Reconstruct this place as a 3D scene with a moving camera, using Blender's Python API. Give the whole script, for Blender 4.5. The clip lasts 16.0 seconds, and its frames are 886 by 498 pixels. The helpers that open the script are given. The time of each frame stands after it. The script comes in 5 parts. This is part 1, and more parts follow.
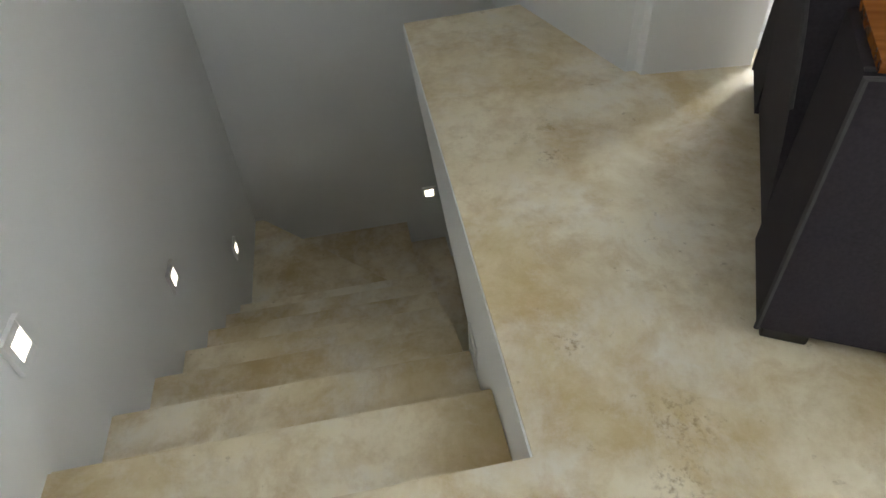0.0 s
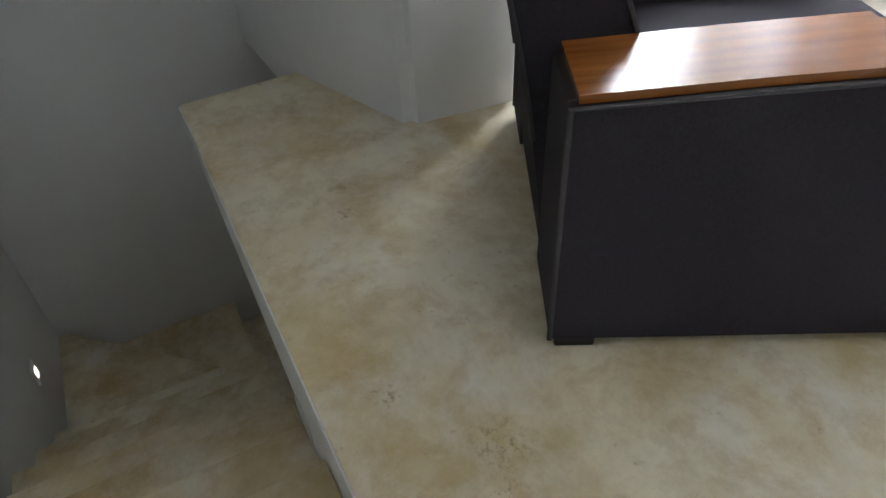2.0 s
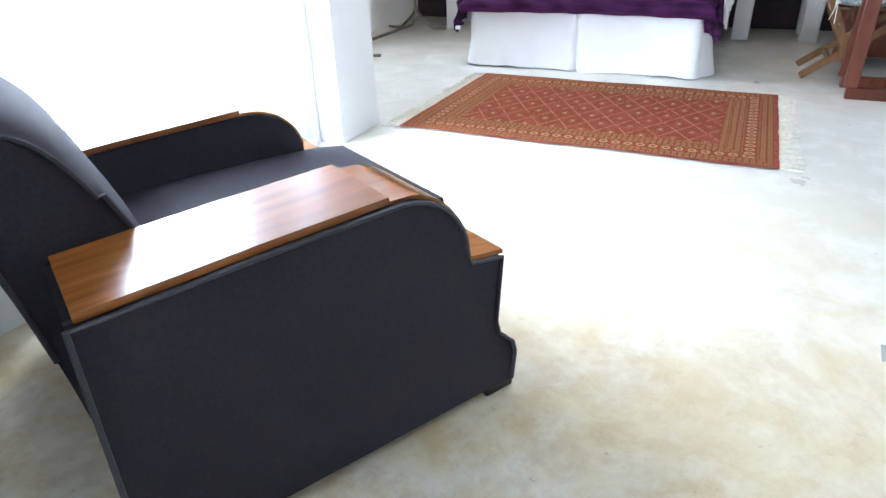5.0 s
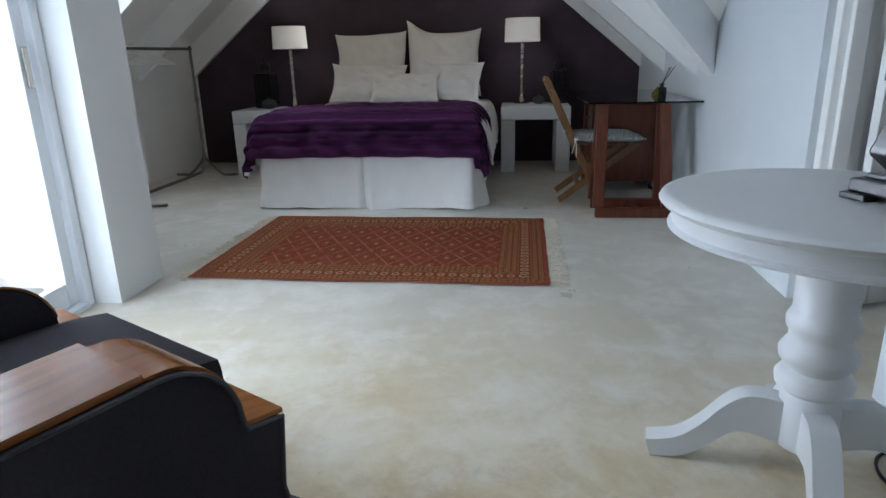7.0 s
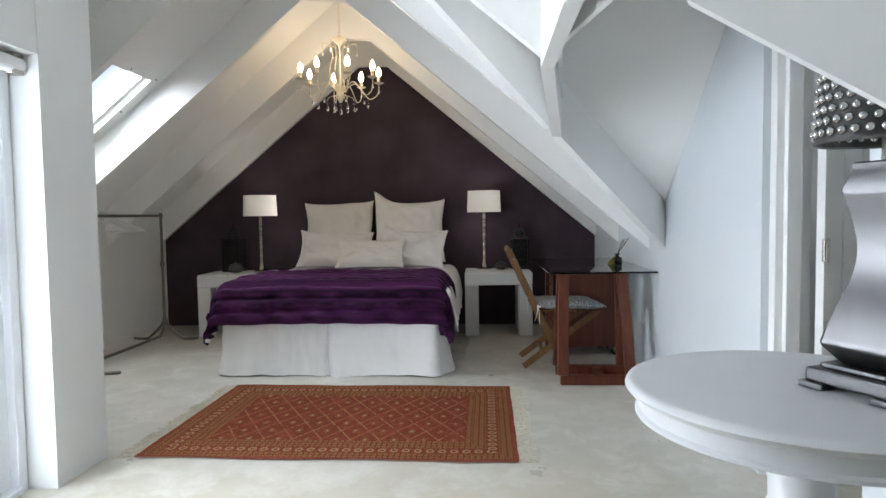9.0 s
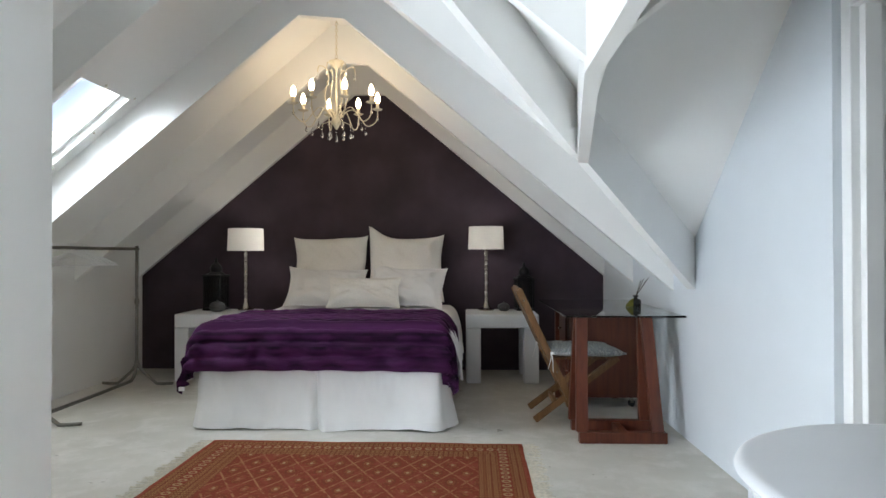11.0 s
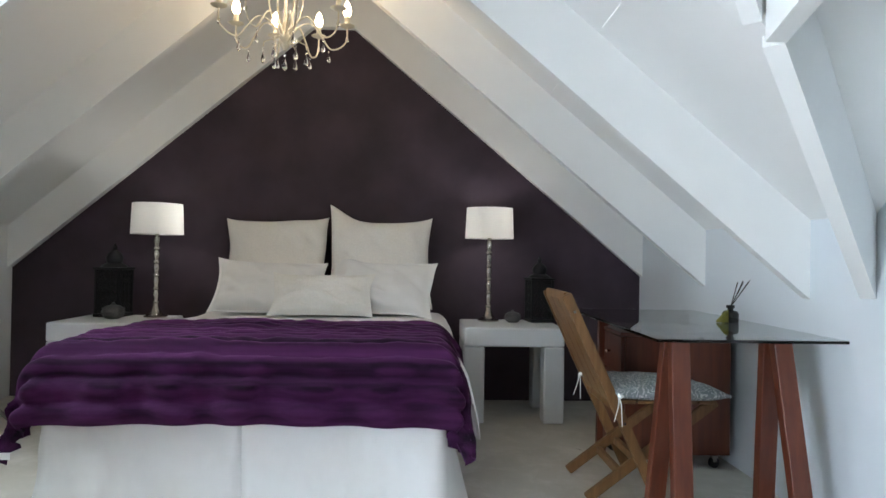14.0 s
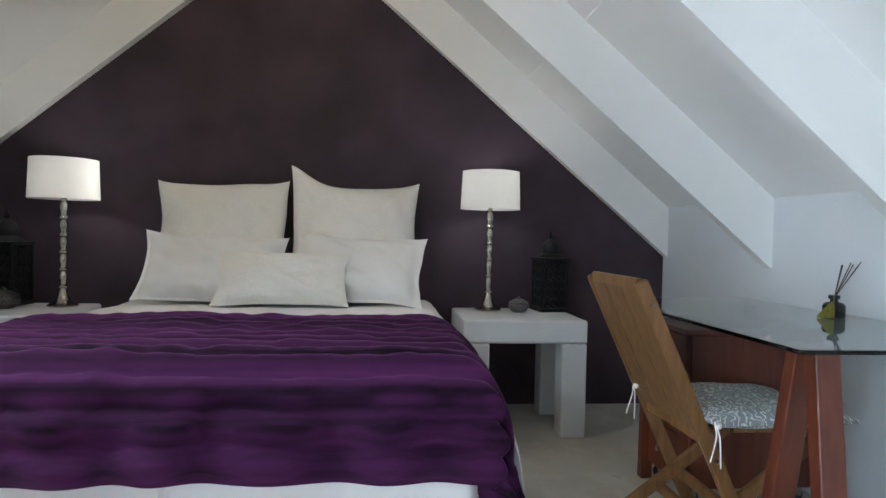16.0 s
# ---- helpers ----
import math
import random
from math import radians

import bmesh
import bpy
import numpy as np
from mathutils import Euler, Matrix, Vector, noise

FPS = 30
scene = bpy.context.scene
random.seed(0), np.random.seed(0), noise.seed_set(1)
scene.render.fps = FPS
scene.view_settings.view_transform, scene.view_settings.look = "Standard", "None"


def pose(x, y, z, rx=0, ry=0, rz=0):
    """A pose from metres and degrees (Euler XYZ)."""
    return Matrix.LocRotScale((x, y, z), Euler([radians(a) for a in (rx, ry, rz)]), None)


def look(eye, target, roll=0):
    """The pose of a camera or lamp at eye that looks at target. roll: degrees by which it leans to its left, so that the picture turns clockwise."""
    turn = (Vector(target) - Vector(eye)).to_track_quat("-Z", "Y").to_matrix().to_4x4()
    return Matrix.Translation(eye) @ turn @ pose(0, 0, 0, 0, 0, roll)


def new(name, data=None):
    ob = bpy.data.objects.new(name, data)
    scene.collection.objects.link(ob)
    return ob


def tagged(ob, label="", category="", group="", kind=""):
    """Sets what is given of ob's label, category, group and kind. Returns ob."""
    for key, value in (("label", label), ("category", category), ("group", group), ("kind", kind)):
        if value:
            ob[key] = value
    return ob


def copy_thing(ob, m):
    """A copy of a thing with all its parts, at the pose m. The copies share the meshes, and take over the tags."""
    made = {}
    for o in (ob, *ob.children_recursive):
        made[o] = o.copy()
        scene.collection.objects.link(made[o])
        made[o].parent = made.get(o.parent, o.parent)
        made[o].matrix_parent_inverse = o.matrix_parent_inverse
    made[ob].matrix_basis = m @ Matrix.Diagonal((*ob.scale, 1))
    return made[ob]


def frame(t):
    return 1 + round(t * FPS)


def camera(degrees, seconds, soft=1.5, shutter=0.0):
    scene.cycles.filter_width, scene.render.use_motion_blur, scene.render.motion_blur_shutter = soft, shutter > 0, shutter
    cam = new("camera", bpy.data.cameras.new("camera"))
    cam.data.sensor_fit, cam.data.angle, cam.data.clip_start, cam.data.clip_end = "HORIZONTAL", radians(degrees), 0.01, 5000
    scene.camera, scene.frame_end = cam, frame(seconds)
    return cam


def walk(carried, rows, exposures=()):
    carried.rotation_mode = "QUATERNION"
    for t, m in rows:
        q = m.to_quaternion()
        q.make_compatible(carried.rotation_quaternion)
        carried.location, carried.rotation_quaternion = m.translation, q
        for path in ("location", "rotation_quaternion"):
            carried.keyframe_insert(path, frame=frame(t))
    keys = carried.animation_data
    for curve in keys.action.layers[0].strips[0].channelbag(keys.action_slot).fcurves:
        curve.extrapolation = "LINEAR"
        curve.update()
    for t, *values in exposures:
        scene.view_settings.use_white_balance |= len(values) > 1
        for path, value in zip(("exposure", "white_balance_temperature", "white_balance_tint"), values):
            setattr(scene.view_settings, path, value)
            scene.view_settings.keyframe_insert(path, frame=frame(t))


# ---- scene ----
cam = camera(70.0, 16.0)
PATH = [
    (0, (0.349, -0.844, 0.953), (-1.106, -0.643, -0.404), -4.1),
    (0.5, (0.361, -0.826, 0.956), (-1.089, -0.531, -0.389), -3.9),
    (1, (0.366, -0.803, 0.965), (-1.074, -0.391, -0.362), -3.9),
    (1.5, (0.377, -0.785, 0.966), (-1.048, -0.238, -0.327), -3.5),
    (2, (0.383, -0.751, 0.974), (-1.005, -0.055, -0.286), -3.5),
    (2.5, (0.395, -0.721, 0.978), (-0.936, 0.147, -0.237), -3.4),
    (3, (0.4, -0.696, 0.987), (-0.849, 0.336, -0.185), -3.2),
    (3.5, (0.415, -0.677, 0.992), (-0.738, 0.508, -0.133), -2.9),
    (4, (0.428, -0.662, 0.998), (-0.609, 0.672, -0.073), -2.6),
    (4.5, (0.451, -0.642, 1.009), (-0.448, 0.831, -0.003), -2.1),
    (5, (0.475, -0.614, 1.024), (-0.258, 0.989, 0.079), -1.8),
    (7.5, (0.574, -0.585, 1.087), (0.415, 1.354, 0.622), -1.3),
    (8, (0.57, -0.587, 1.11), (0.444, 1.381, 0.78), -1.1),
    (8.5, (0.562, -0.597, 1.127), (0.446, 1.39, 0.928), -1.0),
    (9, (0.558, -0.583, 1.145), (0.451, 1.411, 1.038), -0.8),
    (11.5, (0.408, 0.075, 1.102), (0.377, 2.075, 1.12), 0.4),
    (12, (0.404, 0.367, 1.08), (0.439, 2.367, 1.098), 0.5),
    (12.5, (0.325, 0.615, 1.097), (0.379, 2.614, 1.119), 0.7),
    (13, (0.289, 0.87, 1.067), (0.325, 2.87, 1.088), 0.7),
    (13.5, (0.231, 1.129, 1.071), (0.272, 3.129, 1.09), 0.8),
    (14, (0.18, 1.383, 1.041), (0.24, 3.382, 1.065), 0.9),
    (14.5, (0.164, 1.641, 1.051), (0.217, 3.64, 1.074), 1.1),
    (15, (0.092, 1.856, 1.018), (0.154, 3.855, 1.047), 1.3),
    (15.5, (0.038, 2.055, 1.038), (0.152, 4.052, 1.034), 1.3),
    (16, (-0.002, 2.232, 1.01), (0.207, 4.221, 0.971), 1.3),
]

EXPO = [(0.0, 0.92, 7000, 12), (1.0, 0.66, 6800, 12), (2.0, 0.25, 6700, 12), (2.5, 0.22, 6500, 12), (3.5, 0.88, 6200, 12), (4.5, 0.9, 5800, 12), (5.0, 0.82, 5750, 12), (7.5, -0.95, 6000, 10), (8.0, -0.8, 6150, 10),
        (9.0, -0.25, 6400, 11), (11.5, -0.2, 6350, 10), (13.0, -0.05, 6200, 9), (16.0, 0.05, 5950, 8)]
walk(cam, [(t, look(eye, target, roll)) for t, eye, target, roll in PATH], EXPO)

# ---- world and daylight ----
world = bpy.data.worlds.new("world")
scene.world = world
world.use_nodes = True
wn = world.node_tree
sky = wn.nodes.new("ShaderNodeTexSky")
sky.sky_type = "NISHITA"
sky.sun_disc = False
sky.sun_elevation, sky.sun_rotation = radians(48), radians(-60)
wn.links.new(sky.outputs[0], wn.nodes["Background"].inputs[0])
wn.nodes["Background"].inputs[1].default_value = 0.15


def lamp(name, kind, m, energy, color=(1, 1, 1), size=0.0, size_y=0.0):
    data = bpy.data.lights.new(name, kind)
    data.energy, data.color = energy, color
    if kind == "AREA":
        data.shape, data.size, data.size_y = "RECTANGLE", size, size_y
    elif kind == "POINT":
        data.shadow_soft_size = size
    elif kind == "SUN":
        data.angle = size
    ob = new(name, data)
    ob.matrix_world = m
    return ob


lamp("sun", "SUN", look((-4, -3, 9), (0, 3, 0)), 1.2, (1, 0.95, 0.88), radians(10))
lamp("door_daylight", "AREA", look((-1.66, 1.17, 0.93), (0.8, 2.4, 0.85)), 80, (0.81, 0.905, 1.0), 1.45, 1.62)
lamp("skylight_daylight", "AREA", look((-2.15, 3.45, 2.28), (-1.1, 4.1, 1.2)), 36, (0.84, 0.93, 1.0), 0.55, 0.6)


# ---- materials ----
def mat(name, color, rough=0.6, metal=0.0, var=0.0, scale=6.0, bump=0.0, bscale=60.0, second=None, spec=0.5, stretch=(1, 1, 1), detail=6):
    m = bpy.data.materials.new(name)
    m.use_nodes = True
    n, l = m.node_tree.nodes, m.node_tree.links
    b = n["Principled BSDF"]
    b.inputs["Base Color"].default_value = (*color, 1)
    b.inputs["Roughness"].default_value = rough
    b.inputs["Metallic"].default_value = metal
    b.inputs["Specular IOR Level"].default_value = spec
    tc = n.new("ShaderNodeTexCoord")
    mp = n.new("ShaderNodeMapping")
    mp.inputs["Scale"].default_value = stretch
    l.new(tc.outputs["Object"], mp.inputs[0])
    if var or second:
        t = n.new("ShaderNodeTexNoise")
        t.inputs["Scale"].default_value, t.inputs["Detail"].default_value = scale, detail
        l.new(mp.outputs[0], t.inputs["Vector"])
        r = n.new("ShaderNodeValToRGB")
        c2 = second or tuple(min(1, c * (1 + var)) for c in color)
        c1 = color if second else tuple(c * (1 - var) for c in color)
        r.color_ramp.elements[0].position, r.color_ramp.elements[1].position = 0.32, 0.68
        r.color_ramp.elements[0].color, r.color_ramp.elements[1].color = (*c1, 1), (*c2, 1)
        l.new(t.outputs["Fac"], r.inputs[0])
        l.new(r.outputs[0], b.inputs["Base Color"])
    if bump:
        t2 = n.new("ShaderNodeTexNoise")
        t2.inputs["Scale"].default_value, t2.inputs["Detail"].default_value = bscale, 4
        l.new(mp.outputs[0], t2.inputs["Vector"])
        bp = n.new("ShaderNodeBump")
        bp.inputs["Strength"].default_value, bp.inputs["Distance"].default_value = bump, 0.004
        l.new(t2.outputs["Fac"], bp.inputs["Height"])
        l.new(bp.outputs[0], b.inputs["Normal"])
    return m


def glow(name, color, strength):
    m = bpy.data.materials.new(name)
    m.use_nodes = True
    b = m.node_tree.nodes["Principled BSDF"]
    b.inputs["Base Color"].default_value = (*color, 1)
    b.inputs["Emission Color"].default_value = (*color, 1)
    b.inputs["Emission Strength"].default_value = strength
    return m


def glass(name, color=(1, 1, 1), rough=0.0):
    m = bpy.data.materials.new(name)
    m.use_nodes = True
    b = m.node_tree.nodes["Principled BSDF"]
    b.inputs["Base Color"].default_value = (*color, 1)
    b.inputs["Roughness"].default_value = rough
    b.inputs["Transmission Weight"].default_value = 1.0
    b.inputs["IOR"].default_value = 1.45
    return m


WALL = mat("wall_paint", (0.80, 0.81, 0.80), 0.65, var=0.02, scale=2.5, bump=0.15, bscale=25)
# wall paint cooled and dimmed: the door's bluish light put into its colour
WALLDAYLIT = mat("wall_paint_daylit", (0.69, 0.73, 0.76), 0.65, var=0.02, scale=2.5, bump=0.15, bscale=25)
CEIL = mat("ceiling_paint", (0.86, 0.86, 0.84), 0.6, var=0.02, scale=2, bump=0.08, bscale=18)
TRIM = mat("trim_paint", (0.86, 0.86, 0.84), 0.4, var=0.02, scale=3, bump=0.05, bscale=30)
PURPLE = mat("purple_paint", (0.044, 0.027, 0.040), 0.72, var=0.3, scale=3.2, bump=0.06, bscale=30)


def screed():
    m = bpy.data.materials.new("screed_floor")
    m.use_nodes = True
    n, l = m.node_tree.nodes, m.node_tree.links
    b = n["Principled BSDF"]
    tc = n.new("ShaderNodeTexCoord")

    def nz(scale, detail, rough, off, dist=0.0):
        mp = n.new("ShaderNodeMapping")
        mp.inputs["Location"].default_value = off
        l.new(tc.outputs["Object"], mp.inputs[0])
        t = n.new("ShaderNodeTexNoise")
        t.inputs["Scale"].default_value, t.inputs["Detail"].default_value = scale, detail
        t.inputs["Roughness"].default_value, t.inputs["Distortion"].default_value = rough, dist
        l.new(mp.outputs[0], t.inputs["Vector"])
        return t.outputs["Fac"]

    def ramp(f, p0, p1, c0, c1):
        r = n.new("ShaderNodeValToRGB")
        r.color_ramp.elements[0].position, r.color_ramp.elements[1].position = p0, p1
        r.color_ramp.elements[0].color, r.color_ramp.elements[1].color = (*c0, 1), (*c1, 1)
        l.new(f, r.inputs[0])
        return r.outputs[0]

    def mix(f, a, c):
        k = n.new("ShaderNodeMix")
        k.data_type = "RGBA"
        l.new(f, k.inputs[0])
        l.new(a, k.inputs[6])
        k.inputs[7].default_value = (*c, 1)
        return k.outputs[2]

    # mask along y: stain layers are full at the landing, faint past y 2.6
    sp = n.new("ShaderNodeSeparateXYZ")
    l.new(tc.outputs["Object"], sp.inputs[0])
    landing_mix = n.new("ShaderNodeMapRange")
    landing_mix.interpolation_type = "SMOOTHSTEP"
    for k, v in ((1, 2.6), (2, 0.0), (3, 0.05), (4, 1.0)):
        landing_mix.inputs[k].default_value = v
    l.new(sp.outputs[1], landing_mix.inputs[0])

    # scales a layer by the mask along y
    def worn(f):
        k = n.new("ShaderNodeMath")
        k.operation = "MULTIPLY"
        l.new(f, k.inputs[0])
        l.new(landing_mix.outputs[0], k.inputs[1])
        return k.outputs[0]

    # cooler bed-end and warm landing base tones put their differing light into the colour
    col = ramp(nz(1.3, 7, 0.6, (3, 1, 0), 0.2), 0.30, 0.66, (0.47, 0.45, 0.39), (0.61, 0.59, 0.53))
    k = n.new("ShaderNodeMix")
    k.data_type = "RGBA"
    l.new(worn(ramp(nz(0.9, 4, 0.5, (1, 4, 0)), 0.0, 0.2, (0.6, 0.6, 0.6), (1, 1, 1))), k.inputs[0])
    l.new(col, k.inputs[6])
    l.new(ramp(nz(1.7, 7, 0.62, (6, 1, 0), 0.2), 0.30, 0.66, (0.66, 0.56, 0.37), (0.78, 0.71, 0.56)), k.inputs[7])
    col = k.outputs[2]
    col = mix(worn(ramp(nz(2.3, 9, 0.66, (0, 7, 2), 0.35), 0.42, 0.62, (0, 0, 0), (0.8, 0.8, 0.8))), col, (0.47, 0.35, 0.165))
    col = mix(ramp(nz(4.5, 9, 0.7, (9, 2, 5), 0.3), 0.48, 0.66, (0, 0, 0), (0.62, 0.62, 0.62)), col, (0.74, 0.71, 0.66))
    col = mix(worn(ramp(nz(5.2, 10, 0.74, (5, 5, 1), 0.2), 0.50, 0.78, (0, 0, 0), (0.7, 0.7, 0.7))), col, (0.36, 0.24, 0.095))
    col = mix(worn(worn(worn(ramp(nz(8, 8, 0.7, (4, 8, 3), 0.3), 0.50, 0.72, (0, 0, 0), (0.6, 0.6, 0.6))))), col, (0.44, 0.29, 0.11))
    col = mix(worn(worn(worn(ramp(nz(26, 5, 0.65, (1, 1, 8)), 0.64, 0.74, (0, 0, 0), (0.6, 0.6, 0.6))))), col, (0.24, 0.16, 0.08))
    # spilt brown stains near the head of the stairs
    for place, size in (((-0.16, -0.39, 0), 0.085), ((-0.06, -0.44, 0), 0.07), ((-0.36, -0.52, 0), 0.05), ((-0.95, -0.36, 0), 0.06)):
        vm = n.new("ShaderNodeVectorMath")
        vm.operation = "DISTANCE"
        l.new(tc.outputs["Object"], vm.inputs[0])
        vm.inputs[1].default_value = place
        near = n.new("ShaderNodeMapRange")
        near.interpolation_type = "SMOOTHSTEP"
        for k, v in ((1, size), (2, 0.2 * size), (3, 0.0), (4, 1.0)):
            near.inputs[k].default_value = v
        l.new(vm.outputs["Value"], near.inputs[0])
        k = n.new("ShaderNodeMath")
        k.operation = "MULTIPLY"
        l.new(near.outputs[0], k.inputs[0])
        l.new(ramp(nz(64, 6, 0.7, (place[0] * 9, 2, 6), 0.1), 0.50, 0.66, (0, 0, 0), (0.7, 0.7, 0.7)), k.inputs[1])
        col = mix(k.outputs[0], col, (0.20, 0.115, 0.045))
    l.new(col, b.inputs["Base Color"])
    l.new(ramp(nz(4, 6, 0.6, (2, 3, 3)), 0.3, 0.7, (0.27, 0.27, 0.27), (0.38, 0.38, 0.38)), b.inputs["Roughness"])
    bp = n.new("ShaderNodeBump")
    bp.inputs["Strength"].default_value, bp.inputs["Distance"].default_value = 0.05, 0.003
    l.new(nz(11, 5, 0.5, (0, 0, 0)), bp.inputs["Height"])
    l.new(bp.outputs[0], b.inputs["Normal"])
    return m


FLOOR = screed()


# ---- mesh helpers ----
def box(bm, x0, y0, z0, x1, y1, z1, bevel=0.0, m=None):
    r = bmesh.ops.create_cube(bm, size=1.0)
    vs = r["verts"]
    bmesh.ops.scale(bm, vec=(abs(x1 - x0), abs(y1 - y0), abs(z1 - z0)), verts=vs)
    bmesh.ops.translate(bm, vec=((x0 + x1) / 2, (y0 + y1) / 2, (z0 + z1) / 2), verts=vs)
    if bevel:
        es = {e for v in vs for e in v.link_edges}
        out = bmesh.ops.bevel(bm, geom=list(es), offset=bevel, segments=2, affect="EDGES", profile=0.5)
        vs = list({v for v in out["verts"]} | {v for v in vs if v.is_valid})
    if m is not None:
        bmesh.ops.transform(bm, matrix=m, verts=vs)
    return vs


def prism(bm, pts, offset):
    """A flat polygon of 3D points, given thickness by an offset vector."""
    a = [bm.verts.new(p) for p in pts]
    b = [bm.verts.new(Vector(p) + Vector(offset)) for p in pts]
    n = len(pts)
    fs = [bm.faces.new(a), bm.faces.new(list(reversed(b)))]
    for i in range(n):
        fs.append(bm.faces.new((a[(i + 1) % n], a[i], b[i], b[(i + 1) % n])))
    bmesh.ops.recalc_face_normals(bm, faces=fs)
    return a + b


def lathe(bm, profile, seg=24, m=None):
    """Turned shape from (radius, height) pairs."""
    rings, fs = [], []
    for r, z in profile:
        rings.append([bm.verts.new((r * math.cos(2 * math.pi * i / seg), r * math.sin(2 * math.pi * i / seg), z)) for i in range(seg)])
    for a, b in zip(rings, rings[1:]):
        for i in range(seg):
            fs.append(bm.faces.new((a[i], a[(i + 1) % seg], b[(i + 1) % seg], b[i])))
    fs += [bm.faces.new(list(reversed(rings[0]))), bm.faces.new(rings[-1])]
    bmesh.ops.recalc_face_normals(bm, faces=fs)
    vs = [v for r in rings for v in r]
    if m is not None:
        bmesh.ops.transform(bm, matrix=m, verts=vs)
    return vs


def tube(bm, pts, r, seg=8, r_end=None):
    """A round bar along a line of points."""
    pts = [Vector(p) for p in pts]
    rings, fs, up = [], [], None
    for i, p in enumerate(pts):
        d = (pts[min(i + 1, len(pts) - 1)] - pts[max(i - 1, 0)]).normalized()
        if up is None:
            up = d.orthogonal().normalized()
        up = (up - d * up.dot(d)).normalized()
        side = d.cross(up)
        rr = r if r_end is None else r + (r_end - r) * i / (len(pts) - 1)
        rings.append([bm.verts.new(p + rr * (math.cos(2 * math.pi * k / seg) * up + math.sin(2 * math.pi * k / seg) * side)) for k in range(seg)])
    for a, b in zip(rings, rings[1:]):
        for k in range(seg):
            fs.append(bm.faces.new((a[k], a[(k + 1) % seg], b[(k + 1) % seg], b[k])))
    fs += [bm.faces.new(list(reversed(rings[0]))), bm.faces.new(rings[-1])]
    bmesh.ops.recalc_face_normals(bm, faces=fs)
    return [v for r_ in rings for v in r_]


def smooth_line(pts, n=6):
    """Points on a smooth curve through the given ones."""
    pts = [Vector(p) for p in pts]
    out = []
    for i in range(len(pts) - 1):
        p0, p1, p2, p3 = pts[max(i - 1, 0)], pts[i], pts[i + 1], pts[min(i + 2, len(pts) - 1)]
        for k in range(n):
            t = k / n
            out.append(0.5 * (2 * p1 + (p2 - p0) * t + (2 * p0 - 5 * p1 + 4 * p2 - p3) * t * t + (3 * p1 - p0 - 3 * p2 + p3) * t ** 3))
    return out + [pts[-1]]


def link(name, bm, material, smooth=False):
    me = bpy.data.meshes.new(name)
    bm.to_mesh(me)
    bm.free()
    me.materials.append(material)
    if smooth:
        me.shade_smooth()
        me.set_sharp_from_angle(angle=radians(40))
    return new(name, me)


def part(name, bm, material, parent, label="", smooth=False):
    ob = link(name, bm, material, smooth)
    ob.parent = parent
    if label:
        ob["label"] = label
    return ob


def thing(name, m, label, category, group=""):
    ob = new(name)
    ob.empty_display_size = 0.1
    ob.matrix_world = m
    return tagged(ob, label, category, group)


def setting(name, bm, material, label, category="", smooth=False):
    return tagged(link(name, bm, material, smooth), label, category or name.split("_")[0], kind="structure")


# ---- the shell: plan numbers ----
XL, XR, XC = -2.76, 1.77, -0.495          # knee walls and the ridge line
YB, YF = 6.0, -1.565                        # gable wall and the wall along the stairs
EAVE, SLOPE, DEEP = 0.915, 0.833, 0.30     # rafter undersides at the knee walls, pitch, ceiling above them
FLATZ = 2.68
XW = -1.24                                 # wall with the glass door


def soffit(x):
    return min(FLATZ, EAVE + SLOPE * ((x - XL) if x < XC else (XR - x)))


FX = (FLATZ - EAVE) / SLOPE
FL, FR = XL + FX, XR - FX                  # ends of the flat top

# stairwell: the head of the flight and the far corner of the landing
X0, XE, XEND = -0.149, -1.894, -2.85


def well(x):
    """The landing's edge along the stairs."""
    return -0.652 - 0.0195 * (x - X0)


# floor, with the stairwell cut out of it
bm = bmesh.new()
prism(bm, [(X0, YF, 0), (3.3, YF, 0), (3.3, YB + 0.1, 0), (XL - 0.1, YB + 0.1, 0), (XL - 0.1, 2.2, 0), (-1.62, 2.2, 0), (-1.62, -0.06, 0), (-1.93, -0.14, 0), (-1.93, -0.18, 0), (XE, well(XE), 0), (X0, well(X0), 0)], (0, 0, -0.09))
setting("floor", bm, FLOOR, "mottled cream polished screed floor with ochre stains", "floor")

# wall along the stairs and far stair wall
bm = bmesh.new()
box(bm, XEND - 0.15, YF - 0.15, -2.9, XR + 0.2, YF, 3.1)
setting("wall_stair", bm, WALL, "plain grey-white painted wall with recessed step lights", "wall")
bm = bmesh.new()
box(bm, XEND - 0.15, YF, -2.9, XEND, 0.5, 3.1)
setting("wall_stair_end", bm, WALL, "plain grey-white wall at the turn of the stairs", "wall")
bm = bmesh.new()
prism(bm, [(x, well(x), z) for x, z in ((X0 + 0.002, -0.005), (XE, -0.005), (XE, -0.03), (-0.72, -0.32), (-0.72, -2.9), (X0 + 0.002, -2.9))], (0, 0.06, 0))
bmesh.ops.translate(bm, vec=(0, -0.004, 0), verts=bm.verts)
setting("wall_under_landing", bm, WALL, "white wall and edge of the landing beside the stairs", "wall")
bm = bmesh.new()
box(bm, -0.77, -0.57, -2.9, -0.722, 0.45, -0.17)
box(bm, XEND, 0.45, -2.9, -0.722, 0.5, -0.17)
setting("wall_stair_foot", bm, WALL, "plain wall under the landing", "wall")
